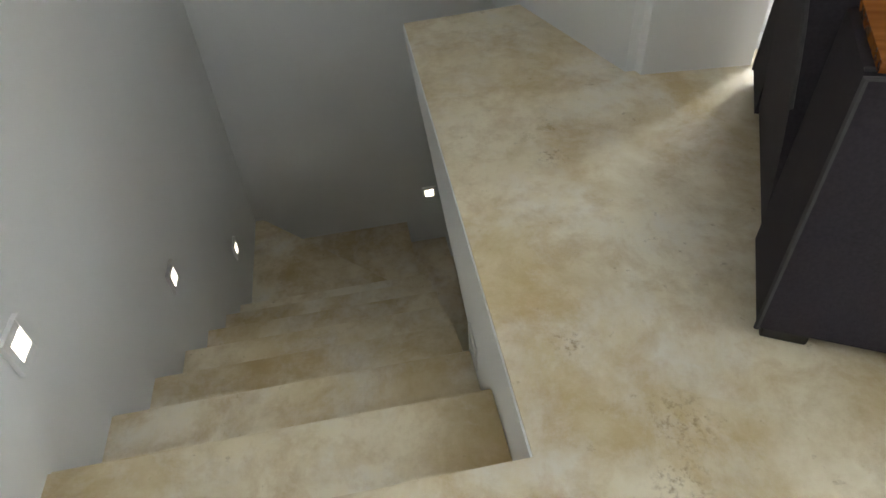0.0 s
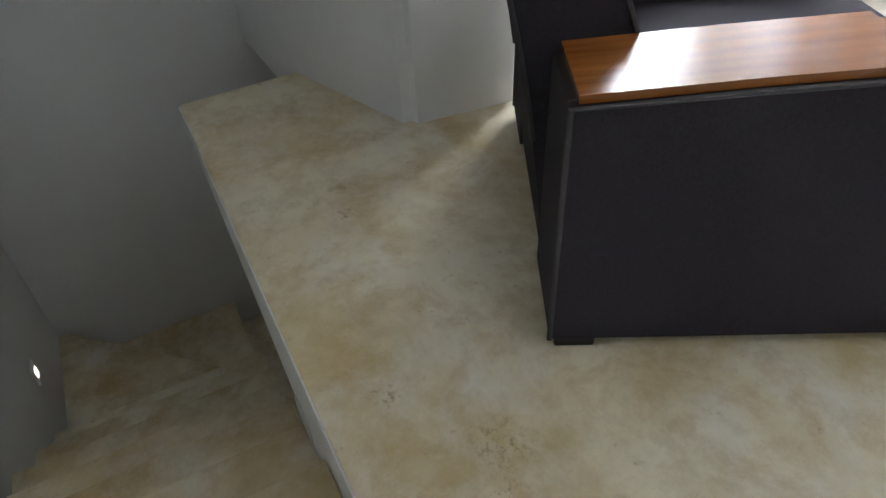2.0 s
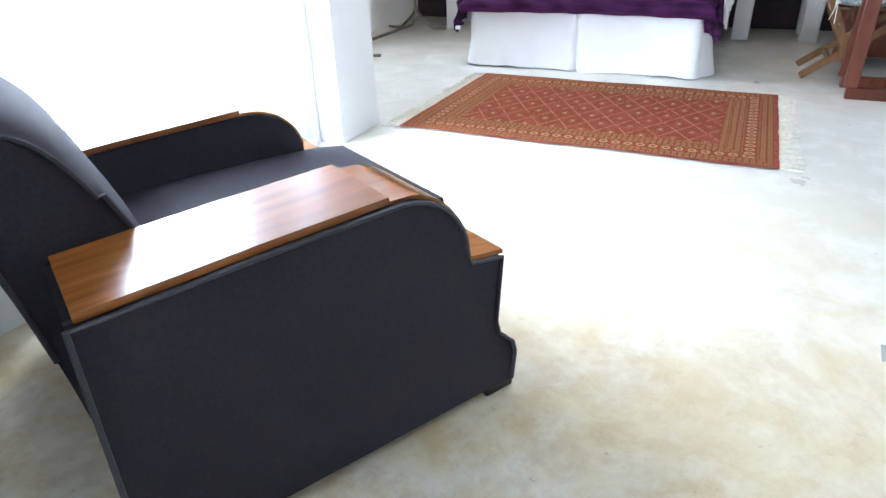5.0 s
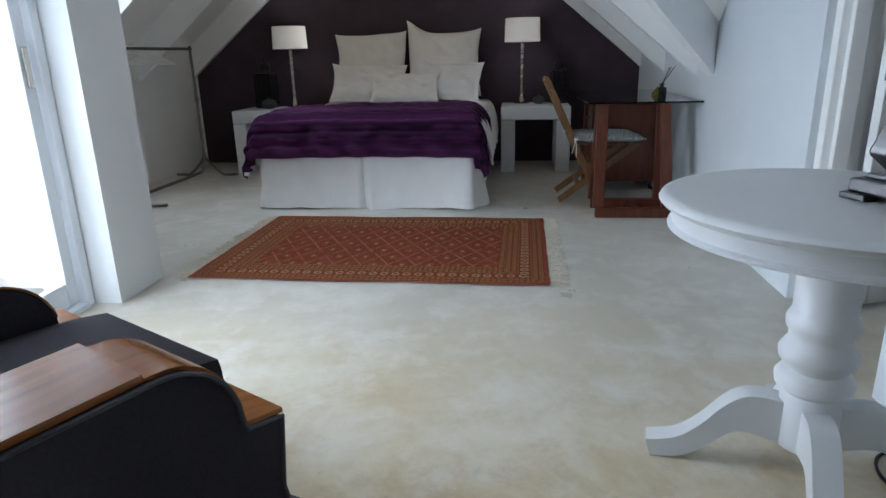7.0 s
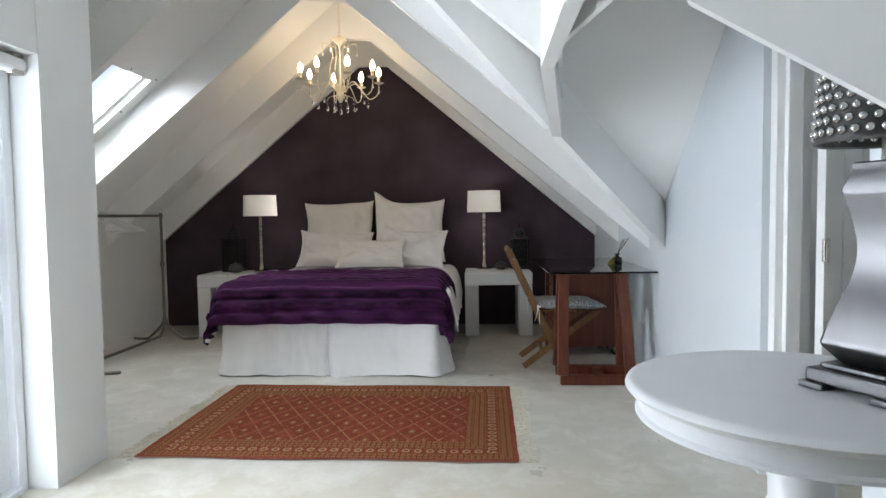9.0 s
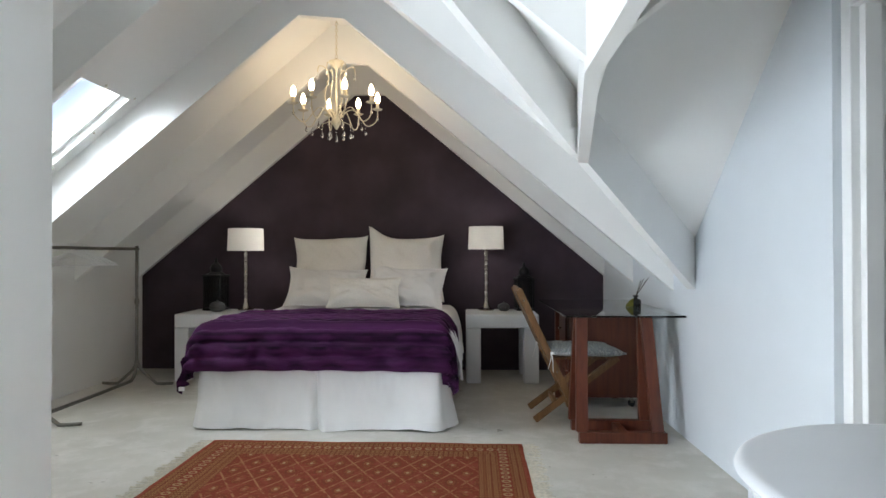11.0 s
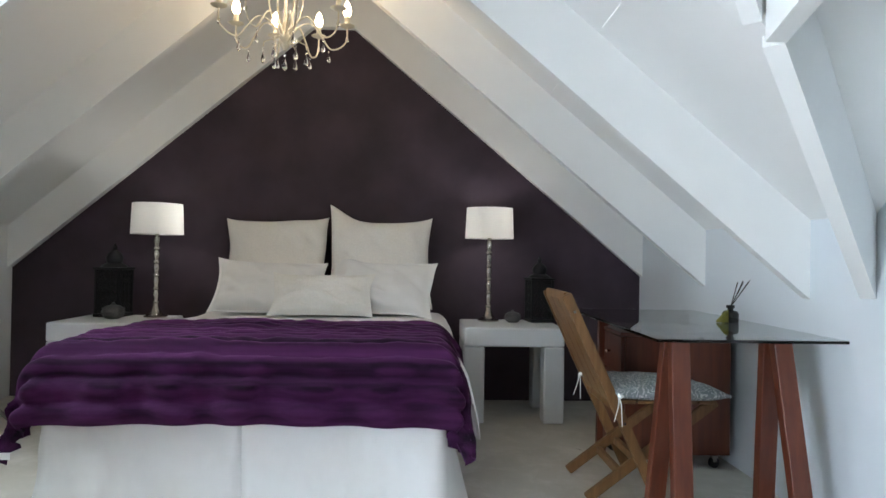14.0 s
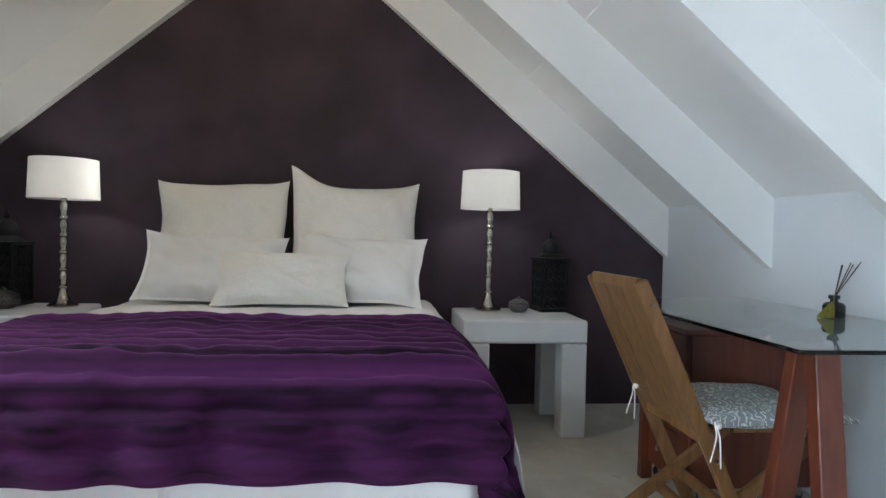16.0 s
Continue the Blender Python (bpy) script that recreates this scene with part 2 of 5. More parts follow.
# wall beside the pier, closing the well
bm = bmesh.new()
prism(bm, [(-1.30, 0.0, -0.15), (-1.92, -0.172, -0.15), (XEND, -0.172, -0.15), (XEND, 0.2, -0.15), (-1.6, 0.37, -0.15), (-1.262, 0.37, -0.15)], (0, 0, 3.15))
bmesh.ops.bevel(bm, geom=[e for e in bm.edges if abs(e.verts[0].co.z - e.verts[1].co.z) > 1 and abs(e.verts[0].co.x + 1.30) < 0.01], offset=0.03, segments=4, affect='EDGES')
setting("wall_pier", bm, WALL, "white rounded pier beside the glass door", "wall", True)
# pier beyond the glass door with the return wall to the knee wall
bm = bmesh.new()
box(bm, -1.62, 1.972, 0.0, XW, 2.336, 3.0)
box(bm, XL - 0.15, 2.15, 0.0, -1.621, 2.336, 3.0)
setting("wall_door_pier", bm, WALL, "white plastered pier between glass door and bed alcove", "wall")
bm = bmesh.new()
box(bm, -1.62, 0.371, 1.83, XW - 0.002, 1.971, 3.0)
setting("wall_over_door", bm, WALL, "white wall over the sliding glass door", "wall")
bm = bmesh.new()
box(bm, XL - 0.15, 2.338, -0.16, XL, YB, 1.6)
setting("wall_knee", bm, WALL, "low white knee wall under the roof slope", "wall")
# gable wall
bm = bmesh.new()
prism(bm, [(XL, YB, -0.01), (XR, YB, -0.01), (XR, YB, 1.3), (FR, YB, 3.05), (FL, YB, 3.05), (XL, YB, 1.3)], (0, 0.15, 0))
setting("wall_gable", bm, PURPLE, "dark aubergine painted gable wall behind the bed", "wall")
# wall on the door side, with the doorway and the dormer gable
YD, ZD = 1.755, 2.76
bm = bmesh.new()
for pts in (
    [(XR, 2.18, -0.01), (XR, YB, -0.01), (XR, YB, 1.28), (XR, 3.56, 1.28), (XR, 2.18, 2.45)],
    [(XR, 1.33, 2.06), (XR, 2.18, 2.06), (XR, 2.18, 2.45), (XR, YD, 2.85), (XR, 1.33, 2.40)],
    [(XR, YF, -0.01), (XR, 1.33, -0.01), (XR, 1.33, 2.40), (XR, 0.155, 1.28), (XR, YF, 1.28)],
):
    prism(bm, pts, (0.18, 0, 0))
box(bm, 1.70, 1.20, -0.01, XR - 0.001, 1.329, 2.0)
setting("wall_doorway", bm, WALLDAYLIT, "white painted wall rising into the dormer, bluish daylight in its colour", "wall")


# ceilings
def czl(x):
    return EAVE + DEEP + SLOPE * (x - XL)


def czr(x):
    return EAVE + DEEP + SLOPE * (XR - x)


SX0, SX1, SY0, SY1 = -2.42, -1.69, 3.12, 3.76   # skylight hole
bm = bmesh.new()
for x0, x1, y0, y1 in ((XL, FL, YF, -0.02), (XW - 0.45, FL, -0.02, 2.20), (XL, FL, 2.20, SY0), (XL, SX0, SY0, SY1), (SX1, FL, SY0, SY1), (XL, FL, SY1, YB)):
    prism(bm, [(x0, y0, czl(x0)), (x1, y0, czl(x1)), (x1, y1, czl(x1)), (x0, y1, czl(x0))], (0, 0, 0.16))
bmesh.ops.remove_doubles(bm, verts=bm.verts, dist=0.0005)
setting("ceiling_slope_window", bm, CEIL, "white boarded sloping ceiling with a roof window", "ceiling")
bm = bmesh.new()
plan = [(FR, YF), (FR, YB), (XR, YB), (XR, 3.56), (1.01, 2.82), (0.845, 1.80), (0.84, 1.1), (0.95, 0.615), (XR, 0.155), (XR, YF)]
vs = prism(bm, [(x, y, czr(x)) for x, y in plan], (0, 0, 0.16))
setting("ceiling_slope_dormer", bm, CEIL, "white sloping ceiling cut by a dormer", "ceiling")
for y0, y1 in ((2.90, 3.86), (3.95, 4.905), (4.97, 5.935)):
    bm = bmesh.new()
    prism(bm, [(x, y0, czr(x) - 0.006) for x in (0.872, 0.888)] + [(x, y1, czr(x) - 0.006) for x in (0.888, 0.872)], (0, 0, 0.01))
    setting("trim", bm, CEIL, "thin white joint strip on the sloping ceiling", "trim")
bm = bmesh.new()
box(bm, FL, YF, FLATZ + DEEP, FR, YB, FLATZ + DEEP + 0.16)
setting("ceiling_ridge", bm, CEIL, "narrow flat white ceiling along the ridge", "ceiling")


def dz(y):
    return EAVE + DEEP + (0.858 * (3.56 - y) if y > YD else 0.966 * (y - 0.155))


bm = bmesh.new()
prism(bm, [(XR, 3.56, dz(3.56)), (1.01, 2.82, dz(2.82)), (0.80, YD, dz(YD)), (XR, YD, dz(YD))], (0, 0, 0.14))
prism(bm, [(XR, 0.155, dz(0.155)), (0.90, 0.615, dz(0.615)), (0.80, YD, dz(YD)), (XR, YD, dz(YD))], (0, 0, 0.14))
setting("ceiling_dormer", bm, CEIL, "white gabled ceiling of the dormer", "ceiling")
bm = bmesh.new()
prism(bm, [(1.0, 2.82, 1.75), (0.855, YD, 1.75), (0.855, YD, dz(YD)), (1.0, 2.82, dz(2.82) + 0.01)], (0.02, 0, 0))
prism(bm, [(0.93, 0.615, 1.65), (0.855, YD, 1.75), (0.855, YD, dz(YD)), (0.93, 0.615, dz(0.615) + 0.01)], (0.02, 0, 0))
setting("wall_dormer", bm, CEIL, "white boarded inner face over the dormer opening", "wall")


# rafters
def rafter(y, xa, xb, thick=0.055, skew=0.0, deeper=0.0):
    """Painted rafter between two stations of the roof section."""
    xs = [xa] + [x for x in (FL, FR) if xa < x < xb] + [xb]
    up = DEEP + 0.01
    low = [(x, y + skew * (x - XL), soffit(x) - (deeper if x > XC else 0.0)) for x in xs]
    high = [(x, y + skew * (x - XL), soffit(x) + up) for x in reversed(xs)]
    b = bmesh.new()
    prism(b, low + high, (0, thick, 0))
    return setting("rafter", b, TRIM, "white painted roof rafter", "rafter")


rafter(5.94, XL, XR, 0.056)
rafter(4.91, XL, XR, deeper=0.018)
rafter(3.85, XL, XR, skew=0.02, deeper=0.026)
rafter(2.82, XL, 1.01)
rafter(1.76, XW - 0.01, 0.81)
rafter(0.55, XW - 0.01, 0.95)
rafter(-0.4, XL, XR)


def edge_beam(name, a, b, thick, low=0.0, high=0.02):
    """Painted beam in the underside of the slope, from plan point a to b."""
    m = bmesh.new()
    prism(m, [(a[0], a[1], soffit(a[0]) - low), (b[0], b[1], soffit(b[0]) - low), (b[0], b[1], soffit(b[0]) + DEEP + high), (a[0], a[1], soffit(a[0]) + DEEP + high)], thick)
    return setting(name, m, TRIM, "white painted beam framing the dormer", "beam")


edge_beam("valley_beam", (XR, 3.56), (1.01, 2.82), (-0.035, 0.035, 0))
edge_beam("valley_beam", (XR, 0.155), (0.95, 0.615), (-0.02, -0.04, 0), 0.078)
edge_beam("header_beam", (1.01, 2.815), (0.85, 1.80), (-0.05, 0, 0), high=0.15)
edge_beam("header_beam", (0.85, 1.798), (0.84, 1.1), (-0.05, 0, 0), high=0.15)
edge_beam("hip_rafter", (0.952, 2.815), (0.07, 1.83), (-0.03, 0.03, 0), high=0.0)
edge_beam("header_beam", (0.84, 1.098), (0.95, 0.62), (-0.05, 0, 0), high=0.7)

# room beyond the doorway
bm = bmesh.new()
box(bm, 3.2, 0.2, -0.01, 3.3, 3.4, 2.6)
box(bm, XR + 0.18, 3.2, -0.01, 3.3, 3.3, 2.6)
box(bm, XR + 0.18, 0.1, -0.01, 3.3, 0.2, 2.6)
setting("wall_next_room", bm, WALL, "plain white walls of the next room", "wall")
bm = bmesh.new()
box(bm, XR + 0.18, 0.2, 2.6, 3.3, 3.3, 2.7)
setting("ceiling_next_room", bm, CEIL, "plain white ceiling of the next room", "ceiling")

# stairs
RISE, GO = 0.192, 0.259
xw = X0 - GO * 7


def tread(bm, parent):
    """One step as a part of its flight, with its upper edges worn round."""
    top = max(v.co.z for v in bm.verts)
    bmesh.ops.bevel(bm, geom=[e for e in bm.edges if min(e.verts[0].co.z, e.verts[1].co.z) > top - 0.001 and abs(e.verts[0].co.y - e.verts[1].co.y) > 0.2], offset=0.010, segments=3, affect="EDGES")
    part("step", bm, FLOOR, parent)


flight = tagged(new("stairs"), "cream screed stairs with worn edges going down", "stairs", kind="structure")
for k in range(1, 8):
    x1 = X0 - GO * (k - 1)
    bm = bmesh.new()
    box(bm, x1 - GO - (0.02 if k < 7 else 0.0), YF, -2.9, x1, well(x1 - GO) - 0.008, -RISE * k)
    tread(bm, flight)
winder = tagged(new("stairs_winder"), "cream screed winder treads at the turn of the stairs", "stairs", kind="structure")
bm = bmesh.new()
prism(bm, [(xw, YF, -2.9), (xw, -0.63, -2.9), (XEND, YF + 0.06, -2.9), (XEND, YF, -2.9)], (0, 0, 2.9 - RISE * 8))
tread(bm, winder)
bm = bmesh.new()
prism(bm, [(xw, -0.63, -2.9), (XEND, YF + 0.06, -2.9), (XEND, -0.63, -2.9)], (0, 0, 2.9 - RISE * 9))
tread(bm, winder)
for ya, yb, n in ((-0.63, -0.38, 10), (-0.38, -0.10, 11), (-0.10, 0.45, 12)):
    bm = bmesh.new()
    box(bm, XEND, ya, -2.9, xw + 0.1, yb, -RISE * n)
    part("step", bm, FLOOR, winder)
bm = bmesh.new()
box(bm, xw + 0.1, -0.62, -2.9, -0.772, 0.45, -RISE * 12)
part("step", bm, FLOOR, winder)


# ---- more materials ----
LEATHERISH = mat("charcoal_fabric", (0.031, 0.026, 0.033), 0.8, var=0.14, scale=160, bump=0.35, bscale=420, spec=0.2)
PIPING = mat("piping_fabric", (0.048, 0.044, 0.049), 0.7, bump=0.2, bscale=300)
ARMWOOD = mat("varnished_wood", (0.20, 0.062, 0.012), 0.22, second=(0.32, 0.12, 0.030), scale=5, stretch=(9, 0.7, 9), bump=0.03, bscale=40)
REDWOOD = mat("mahogany_wood", (0.070, 0.0135, 0.0048), 0.42, second=(0.125, 0.028, 0.0095), scale=5, stretch=(7, 7, 0.6), bump=0.04, bscale=40)
TEAK = mat("teak_wood", (0.125, 0.058, 0.018), 0.45, second=(0.21, 0.105, 0.036), scale=6, stretch=(8, 8, 0.7), bump=0.06, bscale=40)
DARKFOOT = mat("dark_foot_wood", (0.012, 0.009, 0.008), 0.4)
WHITEPAINT = mat("white_table_paint", (0.70, 0.71, 0.72), 0.35, var=0.02, scale=5, bump=0.03, bscale=20)
COTTON = mat("white_cotton", (0.87, 0.86, 0.84), 0.85, var=0.02, scale=7, bump=0.25, bscale=14, spec=0.2)
LINEN = mat("cream_linen", (0.88, 0.86, 0.81), 0.9, var=0.03, scale=80, bump=0.25, bscale=30, spec=0.2)
SHADEM = mat("white_shade", (0.87, 0.88, 0.88), 0.8, var=0.01, scale=200, bump=0.1, bscale=300)
sn, sk = SHADEM.node_tree.nodes, SHADEM.node_tree.links
thin = sn.new("ShaderNodeBsdfTranslucent")
thin.inputs[0].default_value = (0.85, 0.83, 0.78, 1)
blend = sn.new("ShaderNodeMixShader")
blend.inputs[0].default_value = 0.35
sk.new(sn["Principled BSDF"].outputs[0], blend.inputs[1])
sk.new(thin.outputs[0], blend.inputs[2])
sk.new(blend.outputs[0], sn["Material Output"].inputs[0])
CHROME = mat("brushed_metal", (0.46, 0.43, 0.38), 0.25, 1.0, var=0.08, scale=30)
PEWTER = mat("pewter_metal", (0.14, 0.137, 0.14), 0.36, 1.0, var=0.06, scale=12)
DARKMETAL = mat("dark_metal", (0.20, 0.195, 0.19), 0.45, 1.0, var=0.1, scale=30)
BEAD = mat("polished_bead", (0.62, 0.62, 0.62), 0.18, 1.0)
BLACKMETAL = mat("black_iron", (0.010, 0.010, 0.011), 0.5, 0.4, var=0.2, scale=40)
STEEL = mat("tarnished_steel", (0.22, 0.21, 0.185), 0.35, 1.0, var=0.15, scale=25)
PLASTIC = mat("white_plastic", (0.80, 0.80, 0.79), 0.35)
ALU = mat("white_aluminium", (0.82, 0.84, 0.87), 0.35, var=0.01, scale=4)
CREAMMETAL = mat("cream_metal", (0.72, 0.66, 0.52), 0.45, var=0.06, scale=40)
BLACKGLASS = mat("black_glass", (0.008, 0.008, 0.008), 0.08)
REED = mat("dark_reed", (0.03, 0.02, 0.015), 0.7)
TASSEL = mat("olive_tassel", (0.22, 0.20, 0.03), 0.8, var=0.3, scale=90)
CORD = mat("black_cord", (0.01, 0.01, 0.01), 0.5)
FRINGE = mat("fringe_wool", (0.62, 0.57, 0.46), 0.9, var=0.15, scale=60)
PANE = glass("window_glass")
DESKGLASS = glass("desk_glass", (0.80, 0.90, 0.88))
CRYSTAL = glass("crystal")
BULB = glow("bulb_glow", (1.0, 0.74, 0.42), 20.0)
BEDBULB = glow("frosted_bulb", (1.0, 0.88, 0.72), 3.0)
STEPGLOW = glow("step_lens_glow", (1.0, 0.93, 0.78), 6.0)
OUTSIDE = glow("bright_haze", (0.95, 0.98, 1.0), 4.5)

# velvet throw: stretched plum-to-violet bands paint the ribs' shade and highlights into the colour
THROW = mat("plum_velvet", (0.0030, 0.0006, 0.0036), 0.8, second=(0.080, 0.0165, 0.078), scale=5.0, stretch=(0.045, 3.2, 3.2), bump=0.5, bscale=26, spec=0.12, detail=4)
THROW.node_tree.nodes["Principled BSDF"].inputs["Sheen Weight"].default_value = 0.24
THROW.node_tree.nodes["Principled BSDF"].inputs["Sheen Tint"].default_value = (0.60, 0.30, 0.62, 1)
THROW.node_tree.nodes["Principled BSDF"].inputs["Sheen Roughness"].default_value = 0.4

# ---- outside the glass ----
bm = bmesh.new()
box(bm, -3.4, 0.36, -0.2, -1.625, 2.05, -0.03)
setting("pavement_balcony", bm, FLOOR, "pale balcony floor outside the glass door", "balcony")
bm = bmesh.new()
box(bm, -400, -400, -3.2, 400, 400, -3.1)
setting("ground", bm, mat("pale_sand", (0.45, 0.42, 0.36), 0.9, var=0.1, scale=0.2), "pale sandy ground far below the balcony", "ground")
bm = bmesh.new()
prism(bm, [(-60, -70, -3.0), (-60, 70, -3.0), (-60, 70, 70), (-60, -70, 70)], (-0.5, 0, 0))
setting("backdrop", bm, OUTSIDE, "bright white hazy daylight beyond the balcony", "backdrop")


# ---- sliding door ----
def sliding_door():
    d = thing("sliding_door", pose(-0.01, 0.0425, 0), "white aluminium sliding glass door, closed, facing the balcony", "door")
    d["kind"] = "structure"
    b = bmesh.new()
    box(b, -1.50, 1.875, 0.0, -1.36, 1.928, 1.826, 0.004)
    box(b, -1.50, 0.332, 0.0, -1.36, 0.38, 1.826, 0.004)
    box(b, -1.50, 0.38, 1.77, -1.36, 1.875, 1.826, 0.004)
    box(b, -1.52, 0.38, 0.001, -1.34, 1.875, 0.03, 0.004)
    part("door_frame", b, ALU, d)
    for x, y0, y1 in ((-1.405, 0.39, 1.865),):
        b = bmesh.new()
        box(b, x - 0.02, y0, 0.032, x + 0.02, y0 + 0.065, 1.768, 0.004)
        box(b, x - 0.02, y1 - 0.065, 0.032, x + 0.02, y1, 1.768, 0.004)
        box(b, x - 0.019, y0 + 0.066, 0.032, x + 0.019, y1 - 0.066, 0.14, 0.004)
        box(b, x - 0.019, y0 + 0.066, 1.70, x + 0.019, y1 - 0.066, 1.768, 0.004)
        leaf = part("door_leaf", b, ALU, d)
        b = bmesh.new()
        box(b, x - 0.004, y0 + 0.05, 0.12, x + 0.004, y1 - 0.05, 1.715)
        p = part("pane", b, PANE, leaf, "clear glass pane")
        p.visible_shadow = False
    b = bmesh.new()
    box(b, -1.384, 1.815, 0.98, -1.372, 1.845, 1.14, 0.004)
    part("latch", b, CHROME, d, "grey metal latch")
    b = bmesh.new()
    vs = tube(b, [(-1.31, 0.34, 1.782), (-1.31, 1.92, 1.782)], 0.035, 14)
    part("blind_roll", b, PLASTIC, d, "rolled white blind at the head of the door", smooth=True)
    b = bmesh.new()
    box(b, -1.335, 1.86, 1.742, -1.285, 1.924, 1.828, 0.004)
    part("blind_bracket", b, CHROME, d)


sliding_door()


# ---- roof window ----
def roof_window():
    w = thing("window_1", pose(0, 0, 0), "white framed roof window in the sloping ceiling", "window")
    w["kind"] = "structure"

    def bar(b, x0, x1, y0, y1, z0, z1):
        prism(b, [(x0, y0, czl(x0) + z0), (x1, y0, czl(x1) + z0), (x1, y1, czl(x1) + z0), (x0, y1, czl(x0) + z0)], (0, 0, z1 - z0))

    for x0, x1, y0, y1 in ((SX0, SX0 + 0.03, SY0, SY1), (SX1 - 0.03, SX1, SY0, SY1), (SX0 + 0.03, SX1 - 0.03, SY0, SY0 + 0.03), (SX0 + 0.03, SX1 - 0.03, SY1 - 0.03, SY1)):
        b = bmesh.new()
        bar(b, x0, x1, y0, y1, 0.06, 0.19)
        part("window_frame", b, TRIM, w)
    b = bmesh.new()
    bar(b, SX0 + 0.03, SX1 - 0.03, 3.43, 3.465, 0.15, 0.18)
    part("glazing_bar", b, ALU, w)
    for y0, y1 in ((SY0 + 0.03, 3.43), (3.465, SY1 - 0.03)):
        b = bmesh.new()
        bar(b, SX0 + 0.03, SX1 - 0.03, y0, y1, 0.16, 0.168)
        p = part("pane", b, PANE, w, "clear glass pane")
        p.visible_shadow = False
    for x, y in ((SX1 + 0.02, 3.17), (SX1 + 0.02, 3.47), (SX1 + 0.02, 3.79), (-1.93, SY1 + 0.025), (-2.2, SY1 + 0.025)):
        b = bmesh.new()
        lathe(b, [(0.006, -0.012), (0.008, -0.006), (0.006, 0.002)], 10, Matrix.Translation((x, y, czl(x))))
        part("stud", b, CHROME, w, "small grey blind stud")


roof_window()


# ---- doorway and board door ----
def doorway():
    d = thing("door_1", pose(0, 0, 0), "white tongue-and-groove door standing open in the doorway", "door")
    d["kind"] = "structure"
    b = bmesh.new()
    box(b, XR + 0.03, 2.12, 0.0, XR + 0.176, 2.178, 2.058, 0.003)
    box(b, XR + 0.06, 2.085, 0.0, XR + 0.12, 2.119, 2.02, 0.003)
    part("door_jamb", b, TRIM, d)
    b = bmesh.new()
    box(b, XR + 0.03, 1.332, 0.0, XR + 0.176, 1.39, 2.058, 0.003)
    part("door_jamb", b, TRIM, d)
    b = bmesh.new()
    box(b, XR + 0.03, 1.392, 2.0, XR + 0.176, 2.118, 2.058, 0.003)
    part("door_head", b, TRIM, d)
    m = pose(1.955, 2.075, 0, 0, 0, 21)
    for i in range(8):
        b = bmesh.new()
        box(b, 0.003 + i * 0.1, -0.02, 0.012, 0.1 + i * 0.1, 0.02, 1.985, 0.004, m)
        part("board", b, TRIM, d)
    for z in (0.25, 0.98, 1.72):
        b = bmesh.new()
        box(b, -0.012, -0.034, z - 0.045, 0.008, -0.021, z + 0.045, 0.002, m)
        tube(b, [m @ Vector((-0.002, -0.04, z - 0.05)), m @ Vector((-0.002, -0.04, z + 0.05))], 0.007)
        part("hinge", b, CHROME, d, "steel hinge")


doorway()


# ---- step lights ----
def step_light(m, lit=True):
    s = thing("step_light", m, "square recessed step light, glowing, set in the stair wall" if lit else "square recessed step light, unlit, in the landing's side", "light", "lights along the stairs")
    b = bmesh.new()
    for x0, x1, z0, z1 in ((-0.045, -0.026, -0.045, 0.045), (0.026, 0.045, -0.045, 0.045), (-0.0262, 0.0262, 0.024, 0.045), (-0.0262, 0.0262, -0.045, -0.024)):
        box(b, x0, -0.012, z0, x1, 0.0, z1, 0.002)
    part("bezel", b, PLASTIC, s, "white plastic bezel")
    b = bmesh.new()
    box(b, -0.0258, -0.005, -0.0238, 0.0258, -0.001, 0.0238)
    part("lens", b, STEPGLOW if lit else PLASTIC, s, "glowing lens" if lit else "frosted lens")
    return s


sl = step_light(pose(-0.574, YF, 0.026, 0, 0, 180))
for m in (pose(-1.358, YF, -0.559, 0, 0, 180), pose(-2.204, YF, -1.184, 0, 0, 180), pose(XEND, -0.465, -1.52, 0, 0, 90)):
    copy_thing(sl, m)
step_light(pose(-0.642, well(-0.642) + 0.003, -0.323), False)


